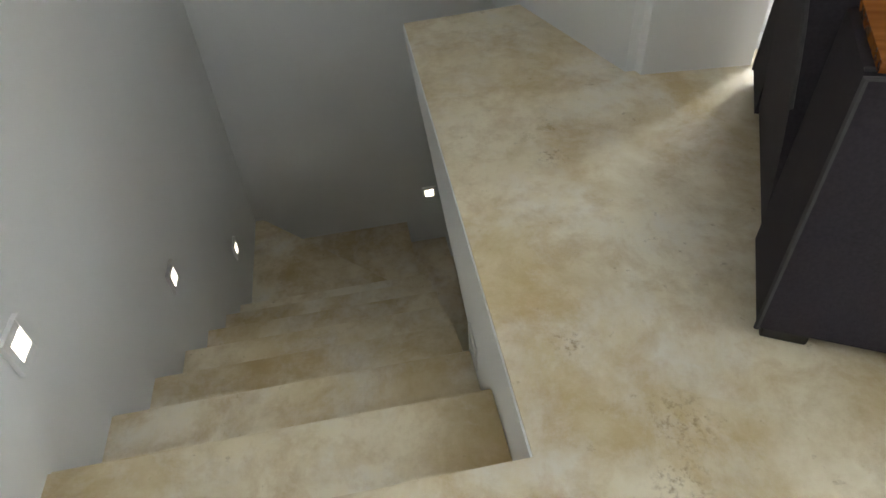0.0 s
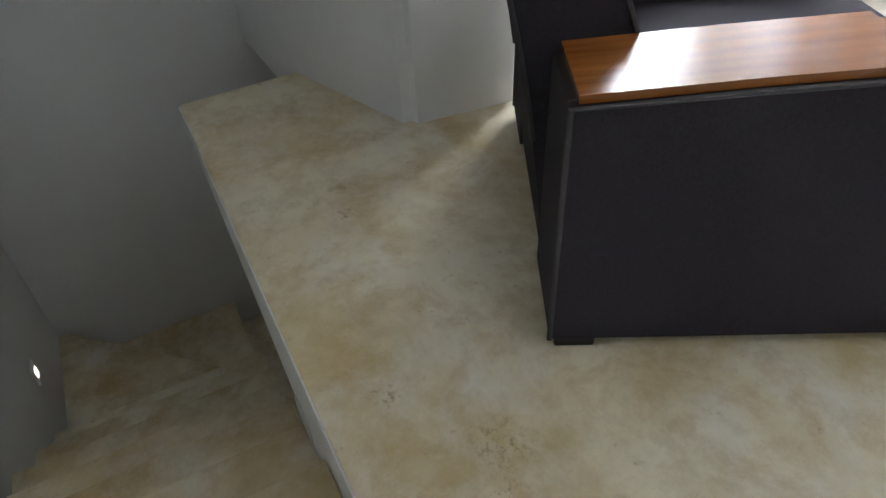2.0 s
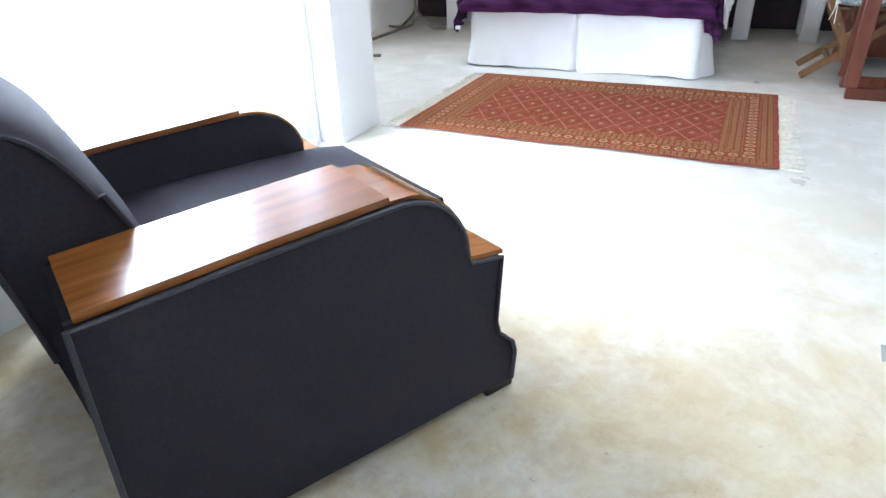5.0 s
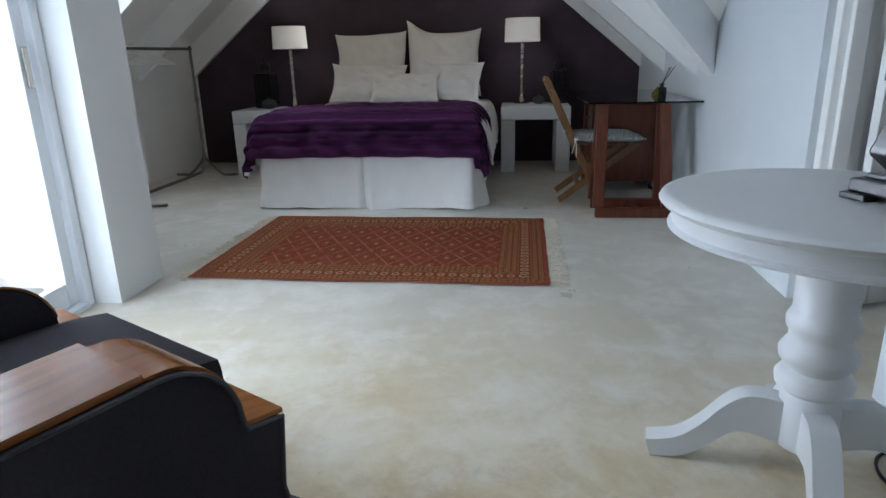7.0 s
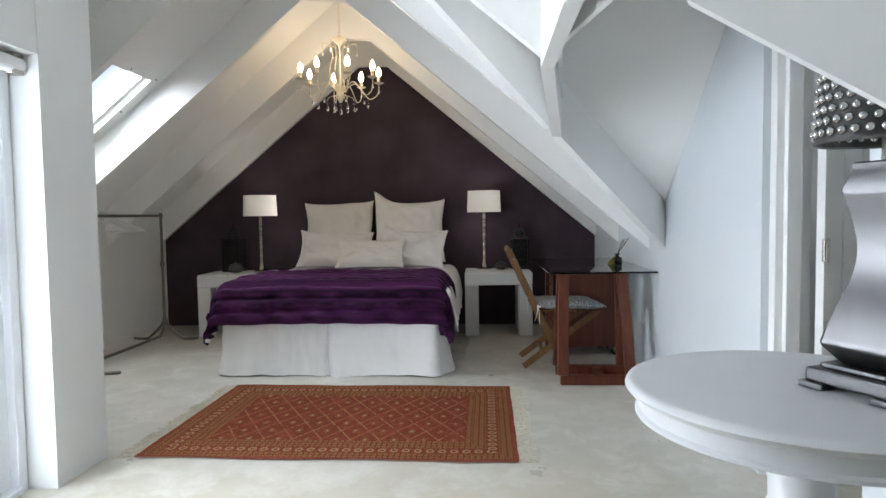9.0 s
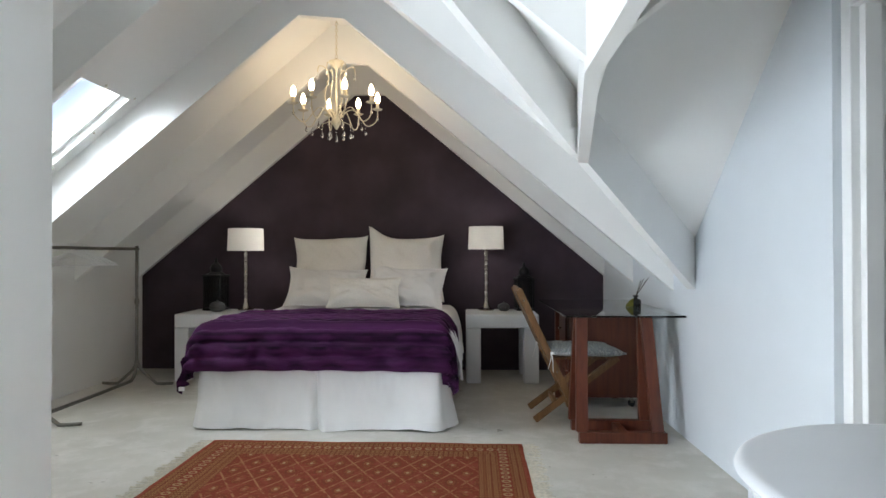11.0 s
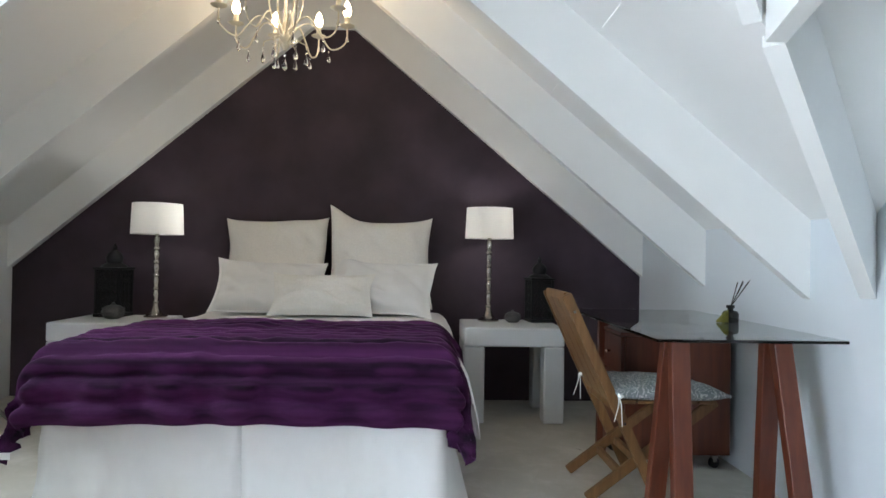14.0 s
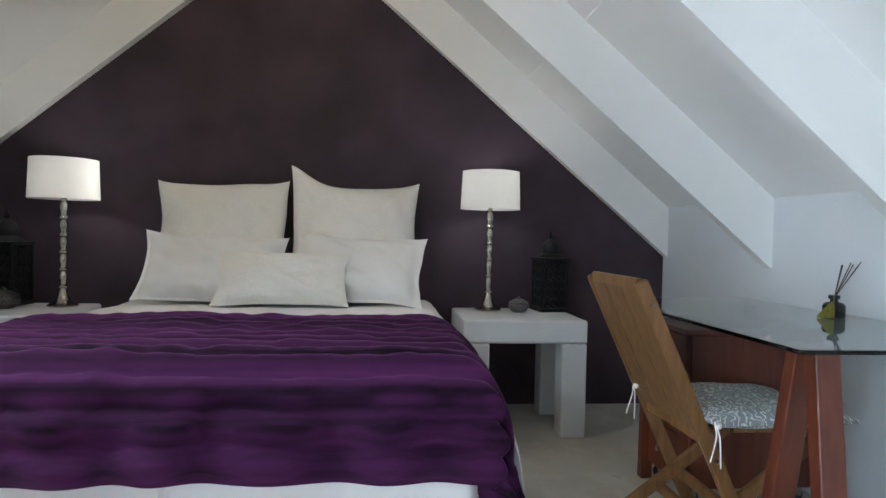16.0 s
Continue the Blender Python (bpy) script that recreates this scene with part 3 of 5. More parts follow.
# ---- armchair ----
def armchair(m, width=0.95, arm=0.235):
    c = thing("armchair", m, "charcoal upholstered art-deco armchair with varnished wooden arm tops", "armchair")
    h = width / 2
    arc = [(0.52 + 0.135 * math.sin(a), 0.39 + 0.135 * math.cos(a)) for a in [radians(k * 11.25) for k in range(0, 9)]]
    side = [(-0.006, 0.03), (0.0, 0.495), (0.26, 0.513)] + arc + [(0.658, 0.372), (0.664, 0.36), (0.740, 0.348), (0.730, 0.27), (0.722, 0.20), (0.730, 0.165), (0.768, 0.128), (0.774, 0.10), (0.764, 0.03)]
    lean = 0.018

    def at(x, p):
        """Point of an arm: the sides lean a little inwards as they rise."""
        s = 1 if x > 0 else -1
        return (x - s * lean * p[1] / 0.5, p[0], p[1])

    for s in (-1, 1):
        b = bmesh.new()
        xo, xi = s * h, s * (h - arm)
        n = len(side)
        vo = [b.verts.new(at(xo, p)) for p in side]
        vi = [b.verts.new((xi, p[0], p[1])) for p in side]
        b.faces.new(vo), b.faces.new(list(reversed(vi)))
        for i in range(n):
            b.faces.new((vo[(i + 1) % n], vo[i], vi[i], vi[(i + 1) % n]))
        bmesh.ops.recalc_face_normals(b, faces=b.faces)
        ar = part("arm", b, LEATHERISH, c, smooth=True)
        # wooden caps: long board, curved front, front ledge
        b = bmesh.new()
        g = 0.014
        board = [(0.012, 0.499), (0.26, 0.516), (0.50, 0.529)]
        for p, q in zip(board, board[1:]):
            x0, x1 = at(xo, p)[0] - s * 0.008, xi + s * 0.004
            prism(b, [(x0, p[0], p[1]), (x1, p[0], p[1]), (x1, q[0], q[1]), (x0, q[0], q[1])], (0, 0, g))
        part("arm_board", b, ARMWOOD, ar, "glossy varnished wooden arm top")
        b = bmesh.new()
        cur = [(0.502, 0.527)] + [(0.52 + 0.138 * math.sin(a), 0.39 + 0.138 * math.cos(a)) for a in [radians(k * 10) for k in range(1, 9)]]
        x0, x1 = at(xo, cur[0])[0] - s * 0.012, xi + s * 0.008
        prism(b, [(x0, p[0], p[1]) for p in cur] + [(x0, p[0] + 0.003, p[1] + 0.006) for p in reversed(cur)], (x1 - x0, 0, 0))
        part("arm_curve", b, ARMWOOD, ar, "curved varnished wood at the arm front", smooth=True)
        b = bmesh.new()
        prism(b, [(at(xo, (0, .36))[0] - s * 0.004, 0.664, 0.363), (xi, 0.664, 0.363), (xi, 0.746, 0.352), (at(xo, (0, .36))[0] - s * 0.004, 0.746, 0.352)], (0, 0, 0.010))
        part("ledge", b, ARMWOOD, ar, "small varnished wooden ledge")
        # piping along the outer edge
        for x in (xo,):
            b = bmesh.new()
            tube(b, [Vector(at(x, p)) + Vector((s * 0.001, 0, 0.0)) for p in side], 0.0052, 6)
            part("piping", b, PIPING, ar, smooth=True)
        b = bmesh.new()
        tube(b, [Vector((s * (h - 0.022) - s * lean * p[1] / 0.5, p[0], p[1])) for p in side[1:]], 0.0045, 6)
        part("piping", b, PIPING, ar, smooth=True)
        for y in (0.005, 0.70):
            b = bmesh.new()
            box(b, xo - s * 0.075, y, 0.0, xo - s * 0.008, y + 0.075, 0.032, 0.004)
            part("foot", b, DARKFOOT, c, "low dark wooden foot")
    # back with a rolled top
    w = h - arm + 0.0
    rear = smooth_line([(0.0, 0.0, 0.05), (-0.018, 0, 0.25), (-0.048, 0, 0.46), (-0.085, 0, 0.635), (-0.080, 0, 0.69), (-0.045, 0, 0.73), (0.005, 0, 0.738), (0.05, 0, 0.705), (0.09, 0, 0.64), (0.122, 0, 0.56), (0.152, 0, 0.48), (0.178, 0, 0.38)], 3)
    prof = [(p.x, p.z) for p in rear] + [(0.16, 0.2), (0.16, 0.05)]
    b = bmesh.new()
    rings = []
    for i in range(25):
        u = -1 + 2 * i / 24
        sag = 0.030 * abs(u) ** 6
        rings.append([b.verts.new((u * (w - 0.004), y + (0.012 * (1 - u * u) if y > 0.02 else 0), z - (sag if z > 0.6 else 0))) for y, z in prof])
    for p, q in zip(rings, rings[1:]):
        for k in range(len(prof)):
            b.faces.new((p[k], p[(k + 1) % len(prof)], q[(k + 1) % len(prof)], q[k]))
    b.faces.new(rings[0]), b.faces.new(list(reversed(rings[-1])))
    bmesh.ops.recalc_face_normals(b, faces=b.faces)
    bk = part("backrest", b, LEATHERISH, c, smooth=True)
    for s in (-1, 1):
        b = bmesh.new()
        tube(b, [Vector((s * (w - 0.002), y, z - (0.03 if z > 0.6 else 0))) for y, z in prof[4:34]], 0.005, 6)
        part("piping", b, PIPING, bk, smooth=True)
    # back panel, seat frame, cushion
    b = bmesh.new()
    box(b, -w, 0.02, 0.035, w, 0.70, 0.27, 0.008)
    part("seat_frame", b, LEATHERISH, c)
    b = bmesh.new()
    vs = box(b, -w + 0.006, 0.17, 0.27, w - 0.006, 0.76, 0.405, 0.0)
    bmesh.ops.subdivide_edges(b, edges=b.edges, cuts=7, use_grid_fill=True)
    for v in b.verts:
        if v.co.z > 0.33:
            u, t = v.co.x / w, (v.co.y - 0.465) / 0.295
            v.co.z += 0.028 * (1 - u ** 4) * (1 - t ** 4) - 0.012 * (abs(t) ** 6)
        if v.co.y > 0.75:
            v.co.y += 0.012 * (1 - ((v.co.z - 0.34) / 0.07) ** 2)
    part("seat_cushion", b, LEATHERISH, c, smooth=True)
    return c


# the chair's near rear corner stands at (-0.303, -0.175)
TURN_C = radians(-29.9)
fx, fy = -math.sin(TURN_C), math.cos(TURN_C)
CS = 1.078
armchair(Matrix.Translation((-0.303 - 0.461 * CS * fy, -0.175 + 0.461 * CS * fx, 0)) @ Matrix.Rotation(TURN_C, 4, "Z") @ Matrix.Diagonal((CS, CS, 1.052, 1)))


# ---- round table and its lamp ----
TX, TY = 1.316, 0.921


def round_table(m):
    t = thing("round_table", m, "round white painted pedestal table with turned column", "table")
    b = bmesh.new()
    lathe(b, [(0.0001, 0.716), (0.330, 0.716), (0.336, 0.720), (0.347, 0.726), (0.353, 0.735), (0.349, 0.744), (0.339, 0.749), (0.330, 0.750), (0.0001, 0.750)], 72)
    part("tabletop", b, WHITEPAINT, t, smooth=True)
    b = bmesh.new()
    lathe(b, [(0.0001, 0.662), (0.323, 0.662), (0.331, 0.667), (0.331, 0.674), (0.324, 0.680), (0.324, 0.702), (0.329, 0.7155), (0.0001, 0.7155)], 72)
    part("apron", b, WHITEPAINT, t, smooth=True)
    b = bmesh.new()
    lathe(b, [(0.058, 0.09), (0.063, 0.10), (0.063, 0.23), (0.058, 0.245), (0.077, 0.262), (0.080, 0.285), (0.070, 0.302), (0.062, 0.312), (0.076, 0.335), (0.079, 0.355), (0.070, 0.375), (0.063, 0.385), (0.063, 0.408), (0.070, 0.420), (0.072, 0.44), (0.067, 0.455), (0.062, 0.462), (0.065, 0.63), (0.075, 0.652), (0.085, 0.6615)], 36)
    part("column", b, WHITEPAINT, t, smooth=True)
    top = smooth_line([(0.05, 0, 0.215), (0.12, 0, 0.222), (0.17, 0, 0.19), (0.225, 0, 0.115), (0.275, 0, 0.068), (0.34, 0, 0.048)], 5)
    low = smooth_line([(0.05, 0, 0.095), (0.13, 0, 0.115), (0.17, 0, 0.095), (0.21, 0, 0.05), (0.262, 0, 0.012), (0.328, 0, 0.0)], 5)
    for a in (168, 258, 348, 78):
        b = bmesh.new()
        pts = [(p.x, -0.027, p.z) for p in top] + [(p.x, -0.027, p.z) for p in reversed(low)]
        vs = prism(b, pts, (0, 0.054, 0))
        bmesh.ops.transform(b, matrix=Matrix.Rotation(radians(a), 4, "Z"), verts=b.verts)
        part("leg", b, WHITEPAINT, t, smooth=True)


round_table(pose(TX, TY, 0) @ Matrix.Diagonal((1.135, 1.135, 0.982, 1)))


def square_lathe(b, profile, m=None):
    """Square-section tapered body from (half width, height) pairs, with softened corners."""
    rings = []
    for r, z in profile:
        c = r * 0.86
        pts = [(r, -c), (r, c), (c, r), (-c, r), (-r, c), (-r, -c), (-c, -r), (c, -r)]
        rings.append([b.verts.new((x, y, z)) for x, y in pts])
    for p, q in zip(rings, rings[1:]):
        for k in range(8):
            b.faces.new((p[k], p[(k + 1) % 8], q[(k + 1) % 8], q[k]))
    b.faces.new(list(reversed(rings[0]))), b.faces.new(rings[-1])
    bmesh.ops.recalc_face_normals(b, faces=b.faces)
    if m is not None:
        bmesh.ops.transform(b, matrix=m, verts=b.verts)


def table_lamp(m):
    t = thing("table_lamp", m, "large pewter table lamp with a studded metal shade", "lamp")
    b = bmesh.new()
    box(b, -0.098, -0.098, 0.012, 0.098, 0.098, 0.042, 0.006)
    box(b, -0.078, -0.078, 0.043, 0.078, 0.078, 0.053, 0.003)
    for x in (-1, 1):
        for y in (-1, 1):
            box(b, x * 0.108, y * 0.108, 0.0, x * 0.05, y * 0.05, 0.0125, 0.003)
    part("base", b, PEWTER, t)
    b = bmesh.new()
    prof = [(0.052, 0.054), (0.060, 0.062), (0.082, 0.088), (0.084, 0.096)]
    wa = smooth_line([(0.084, 0, 0.096), (0.066, 0, 0.16), (0.042, 0, 0.235), (0.036, 0, 0.29), (0.042, 0, 0.345), (0.056, 0, 0.40)], 4)
    prof += [(p.x, p.z) for p in wa[1:]] + [(0.058, 0.408), (0.045, 0.445), (0.044, 0.462), (0.040, 0.466)]
    square_lathe(b, prof)
    part("body", b, PEWTER, t, smooth=True)
    b = bmesh.new()
    lathe(b, [(0.009, 0.466), (0.009, 0.53), (0.014, 0.532), (0.014, 0.57), (0.004, 0.575)], 12)
    part("stem", b, CHROME, t)
    b = bmesh.new()
    z0, z1, r0, r1, n = 0.505, 0.715, 0.128, 0.108, 40
    lo = [b.verts.new((r0 * math.cos(2 * math.pi * i / n), r0 * math.sin(2 * math.pi * i / n), z0)) for i in range(n)]
    hi = [b.verts.new((r1 * math.cos(2 * math.pi * i / n), r1 * math.sin(2 * math.pi * i / n), z1)) for i in range(n)]
    for i in range(n):
        b.faces.new((lo[i], lo[(i + 1) % n], hi[(i + 1) % n], hi[i]))
    bmesh.ops.solidify(b, geom=b.faces[:], thickness=0.003)
    sh = part("shade", b, DARKMETAL, t, "dark metal drum shade", smooth=True)
    b = bmesh.new()
    tube(b, [(r0 * math.cos(2 * math.pi * i / n), r0 * math.sin(2 * math.pi * i / n), z0) for i in range(n + 1)], 0.004, 6)
    part("rim", b, DARKMETAL, sh, smooth=True)
    b = bmesh.new()
    rows = 9
    for j in range(rows):
        z = z0 + 0.018 + j * 0.0225
        r = r0 + (r1 - r0) * (z - z0) / (z1 - z0) + 0.002
        for i in range(32):
            a = 2 * math.pi * (i + 0.5 * (j % 2)) / 32
            bmesh.ops.create_icosphere(b, subdivisions=2, radius=0.0096, matrix=Matrix.Translation((r * math.cos(a), r * math.sin(a), z)))
    part("studs", b, BEAD, sh, "rows of polished round metal studs", smooth=True)["kind"] = "stuff"


table_lamp(pose(1.455, 0.859, 0.7375, 0, 0, 24) @ Matrix.Diagonal((1.08, 1.08, 1.10, 1)))
b = bmesh.new()
tube(b, smooth_line([(1.66, 0.62, 0.004), (1.52, 0.86, 0.004), (1.55, 1.0, 0.004), (1.66, 1.02, 0.004), (1.74, 0.98, 0.004), (1.755, 0.9, 0.006), (1.755, 0.75, 0.25), (1.752, 0.7, 0.3)], 6), 0.004, 6)
tagged(link("cable", b, CORD, True), "black lamp cable lying in a loop on the floor", "cable")


# ---- rug ----
def rug_material():
    m = bpy.data.materials.new("woven_rug")
    m.use_nodes = True
    n, l = m.node_tree.nodes, m.node_tree.links
    bs = n["Principled BSDF"]
    bs.inputs["Roughness"].default_value = 0.95
    bs.inputs["Specular IOR Level"].default_value = 0.15
    tc = n.new("ShaderNodeTexCoord")
    sp = n.new("ShaderNodeSeparateXYZ")
    l.new(tc.outputs["Object"], sp.inputs[0])

    def mth(op, a, b=None, c=None):
        k = n.new("ShaderNodeMath")
        k.operation = op
        for i, v in enumerate((a, b, c)):
            if v is None:
                continue
            if isinstance(v, (int, float)):
                k.inputs[i].default_value = v
            else:
                l.new(v, k.inputs[i])
        return k.outputs[0]

    def mix(f, a, b):
        k = n.new("ShaderNodeMix")
        k.data_type = "RGBA"
        l.new(f, k.inputs[0])
        for i, v in ((6, a), (7, b)):
            if isinstance(v, tuple):
                k.inputs[i].default_value = (*v, 1)
            else:
                l.new(v, k.inputs[i])
        return k.outputs[2]

    x, y = sp.outputs[0], sp.outputs[1]
    ax, ay = mth("ABSOLUTE", x), mth("ABSOLUTE", y)
    ex, ey = mth("SUBTRACT", 0.925, ax), mth("SUBTRACT", 0.665, ay)
    d = mth("MINIMUM", ex, ey)
    red, dark, gold, pale, rose = (0.30, 0.055, 0.032), (0.24, 0.060, 0.030), (0.42, 0.20, 0.075), (0.62, 0.45, 0.24), (0.42, 0.095, 0.062)

    def cell(v, s):
        return mth("SUBTRACT", mth("FRACT", mth("MULTIPLY", v, s)), 0.5)

    # field: diamond trellis with small motifs
    u, w = mth("ADD", x, mth("MULTIPLY", y, 0.58)), mth("SUBTRACT", x, mth("MULTIPLY", y, 0.58))
    cu, cw = mth("ABSOLUTE", cell(u, 6.6)), mth("ABSOLUTE", cell(w, 6.6))
    line = mth("MAXIMUM", mth("GREATER_THAN", cu, 0.462), mth("GREATER_THAN", cw, 0.462))
    dots = mth("LESS_THAN", mth("ADD", mth("POWER", cu, 2.0), mth("POWER", cw, 2.0)), 0.007)
    ring = mth("COMPARE", mth("SQRT", mth("ADD", mth("POWER", cu, 2.0), mth("POWER", cw, 2.0))), 0.25, 0.035)
    stitch = n.new("ShaderNodeTexNoise")
    stitch.inputs["Scale"].default_value = 45
    l.new(tc.outputs["Object"], stitch.inputs["Vector"])
    st = mth("GREATER_THAN", stitch.outputs["Fac"], 0.42)
    col = mix(mth("MULTIPLY", line, st), red, (0.55, 0.27, 0.13))
    col = mix(mth("MULTIPLY", ring, st), col, dark)
    inner = mth("COMPARE", mth("SQRT", mth("ADD", mth("POWER", cu, 2.0), mth("POWER", cw, 2.0))), 0.15, 0.022)
    col = mix(mth("MULTIPLY", inner, st), col, gold)
    col = mix(dots, col, pale)
    blot = n.new("ShaderNodeTexNoise")
    blot.inputs["Scale"].default_value = 9
    l.new(tc.outputs["Object"], blot.inputs["Vector"])
    col = mix(mth("MULTIPLY", mth("GREATER_THAN", blot.outputs["Fac"], 0.56), 0.55), col, rose)
    # borders: rows of rosettes between narrow bands
    for lo, hi, kind in ((0.0, 0.022, 0), (0.022, 0.052, 1), (0.052, 0.082, 1), (0.082, 0.092, 2), (0.092, 0.152, 3), (0.152, 0.162, 2), (0.162, 0.192, 1), (0.192, 0.222, 1), (0.222, 0.231, 2), (0.231, 0.259, 1)):
        inside = mth("MULTIPLY", mth("GREATER_THAN", d, lo), mth("LESS_THAN", d, hi))
        sel = n.new("ShaderNodeMix")
        l.new(mth("LESS_THAN", ex, ey), sel.inputs[0])
        f = 17.0 if kind == 3 else 36.0
        l.new(cell(x, f), sel.inputs[2])
        l.new(cell(y, f), sel.inputs[3])
        s = sel.outputs[0]
        h = mth("DIVIDE", mth("SUBTRACT", d, (lo + hi) / 2), hi - lo)
        r = mth("SQRT", mth("ADD", mth("POWER", s, 2.0), mth("POWER", mth("MULTIPLY", h, 0.9 if kind == 3 else 1.0), 2.0)))
        if kind == 0:
            c = mix(st, red, rose)
        elif kind == 2:
            c = mix(mth("GREATER_THAN", cell(mth("ADD", x, y), 40.0), 0.0), dark, gold)
        else:
            c = mix(mth("COMPARE", r, 0.27, 0.085 if kind == 3 else 0.1), red if kind == 3 else dark, pale if kind == 3 else (0.52, 0.30, 0.12))
            c = mix(mth("LESS_THAN", r, 0.1), c, rose if kind == 3 else red)
        col = mix(inside, col, c)
    fleck = n.new("ShaderNodeTexNoise")
    fleck.inputs["Scale"].default_value, fleck.inputs["Detail"].default_value = 75, 2
    l.new(tc.outputs["Object"], fleck.inputs["Vector"])
    col = mix(mth("MULTIPLY", mth("GREATER_THAN", fleck.outputs["Fac"], 0.62), 0.7), col, gold)
    fade = n.new("ShaderNodeTexNoise")
    fade.inputs["Scale"].default_value, fade.inputs["Detail"].default_value = 160, 3
    l.new(tc.outputs["Object"], fade.inputs["Vector"])
    col = mix(mth("MULTIPLY", fade.outputs["Fac"], 0.45), col, (0.36, 0.125, 0.065))
    l.new(col, bs.inputs["Base Color"])
    bp = n.new("ShaderNodeBump")
    bp.inputs["Strength"].default_value, bp.inputs["Distance"].default_value = 0.5, 0.003
    l.new(fade.outputs["Fac"], bp.inputs["Height"])
    l.new(bp.outputs[0], bs.inputs["Normal"])
    return m


def rug(m):
    t = thing("rug", m, "worn red and gold woven oriental rug with fringed ends", "rug")
    b = bmesh.new()
    nx, ny = 60, 44
    vs = [[b.verts.new((-0.925 + 1.85 * i / nx + 0.006 * noise.noise((0.3 * j, 3.1, 0)) * (1 if i in (0, nx) else 0), -0.665 + 1.33 * j / ny + 0.008 * math.sin(i * 0.21) * (1 if j in (0, ny) else 0), 0.009 + 0.002 * noise.noise((i * 0.15, j * 0.15, 2)))) for j in range(ny + 1)] for i in range(nx + 1)]
    for i in range(nx):
        for j in range(ny):
            b.faces.new((vs[i][j], vs[i + 1][j], vs[i + 1][j + 1], vs[i][j + 1]))
    bmesh.ops.solidify(b, geom=b.faces[:], thickness=0.007)
    part("rug_body", b, rug_material(), t, smooth=True)
    rng = random.Random(5)
    for s in (-1, 1):
        b = bmesh.new()
        for k in range(190):
            y = -0.66 + 1.32 * k / 189 + rng.uniform(-0.004, 0.004)
            ln = rng.uniform(0.05, 0.10)
            y2 = y + rng.uniform(-0.025, 0.025)
            tube(b, [(s * 0.921, y, 0.006), (s * (0.93 + ln * 0.5), (y + y2) / 2 + rng.uniform(-0.008, 0.008), 0.004), (s * (0.93 + ln), y2, 0.003)], 0.0022, 4)
        part("fringe", b, FRINGE, t, "cream knotted fringe")["kind"] = "stuff"


rug(pose(-0.168, 2.94, 0, 0, 0, -0.9) @ Matrix.Diagonal((0.995, 0.97, 1, 1)))


# ---- bed ----
def sheet(b, half, over, y0, y1, foot, top, rx=0.09, ry=0.07, rib=None, nu=60, nv=50, thick=0.02, seed=0.0, wave=0.0, head=0.0):
    """Cloth laid over a bed: hangs over both sides and the foot (low y)."""
    grid = []
    for j in range(nv + 1):
        sv = (y1 - (y0 - foot)) * j / nv
        yy = y1 - sv
        e = max(0.0, y0 - yy)
        py = max(yy, y0) - ry * (1 - math.exp(-e / ry)) if e else yy
        dv = e - ry * 0.7 * (1 - math.exp(-e / (ry * 0.7))) if e else 0.0
        row = []
        for i in range(nu + 1):
            s = (-1 + 2 * i / nu) * (half + over)
            e2 = max(0.0, abs(s) - half)
            px = math.copysign(min(abs(s), half) + rx * (1 - math.exp(-e2 / rx)), s)
            du = e2 - rx * 0.7 * (1 - math.exp(-e2 / (rx * 0.7)))
            drop = math.hypot(du, dv)
            z = top - drop + 0.010 * (1 - min(1, abs(s) / half) ** 2)
            k = noise.noise((s * 3 + seed, sv * 3, seed))
            f = noise.noise((s * 9 + seed, sv * 9, 3 + seed))
            out = 0.012 * k + 0.005 * f
            if rib:
                out += 0.008 * noise.noise((s * 13 + seed, sv * 16, 5)) + 0.002 * noise.noise((s * 30, sv * 40, 2))
                out += 0.028 * math.sqrt(math.sin(math.pi * (sv / rib + 0.10 * k)) ** 2 + 0.06) + 0.003 * noise.noise((s * 14, sv * 7, 9))
            flare = min(1.0, drop / 0.15)
            w = wave * flare * math.sin((sv if du > dv else s) * 23 + seed + 2 * k)
            nx_ = math.copysign(min(1, du / 0.1), s) if du > 0 else 0
            ny_ = -min(1, dv / 0.1) if dv > 0 else 0
            row.append(b.verts.new((px + nx_ * (out + w), py + ny_ * (out + w), z + out * (1 - 0.7 * flare))))
        grid.append(row)
    for p, q in zip(grid, grid[1:]):
        for i in range(nu):
            b.faces.new((p[i], p[i + 1], q[i + 1], q[i]))
    bmesh.ops.recalc_face_normals(b, faces=b.faces)
    bmesh.ops.solidify(b, geom=b.faces[:], thickness=thick)


BX = -0.505
bed = thing("bed", pose(BX, 0, 0), "double bed with a white pleated valance and white bedding", "bed")
b = bmesh.new()
box(b, -0.76, 3.90, 0.07, 0.76, 5.93, 0.36, 0.02)
part("base", b, COTTON, bed)
b = bmesh.new()
box(b, -0.765, 3.895, 0.361, 0.765, 5.93, 0.60, 0.05)
part("mattress", b, COTTON, bed)
for x in (-0.68, 0.68):
    for y in (4.0, 5.8):
        b = bmesh.new()
        lathe(b, [(0.03, 0.0), (0.035, 0.01), (0.035, 0.069)], 14, Matrix.Translation((x, y, 0)))
        part("foot", b, DARKFOOT, bed, "dark round foot")


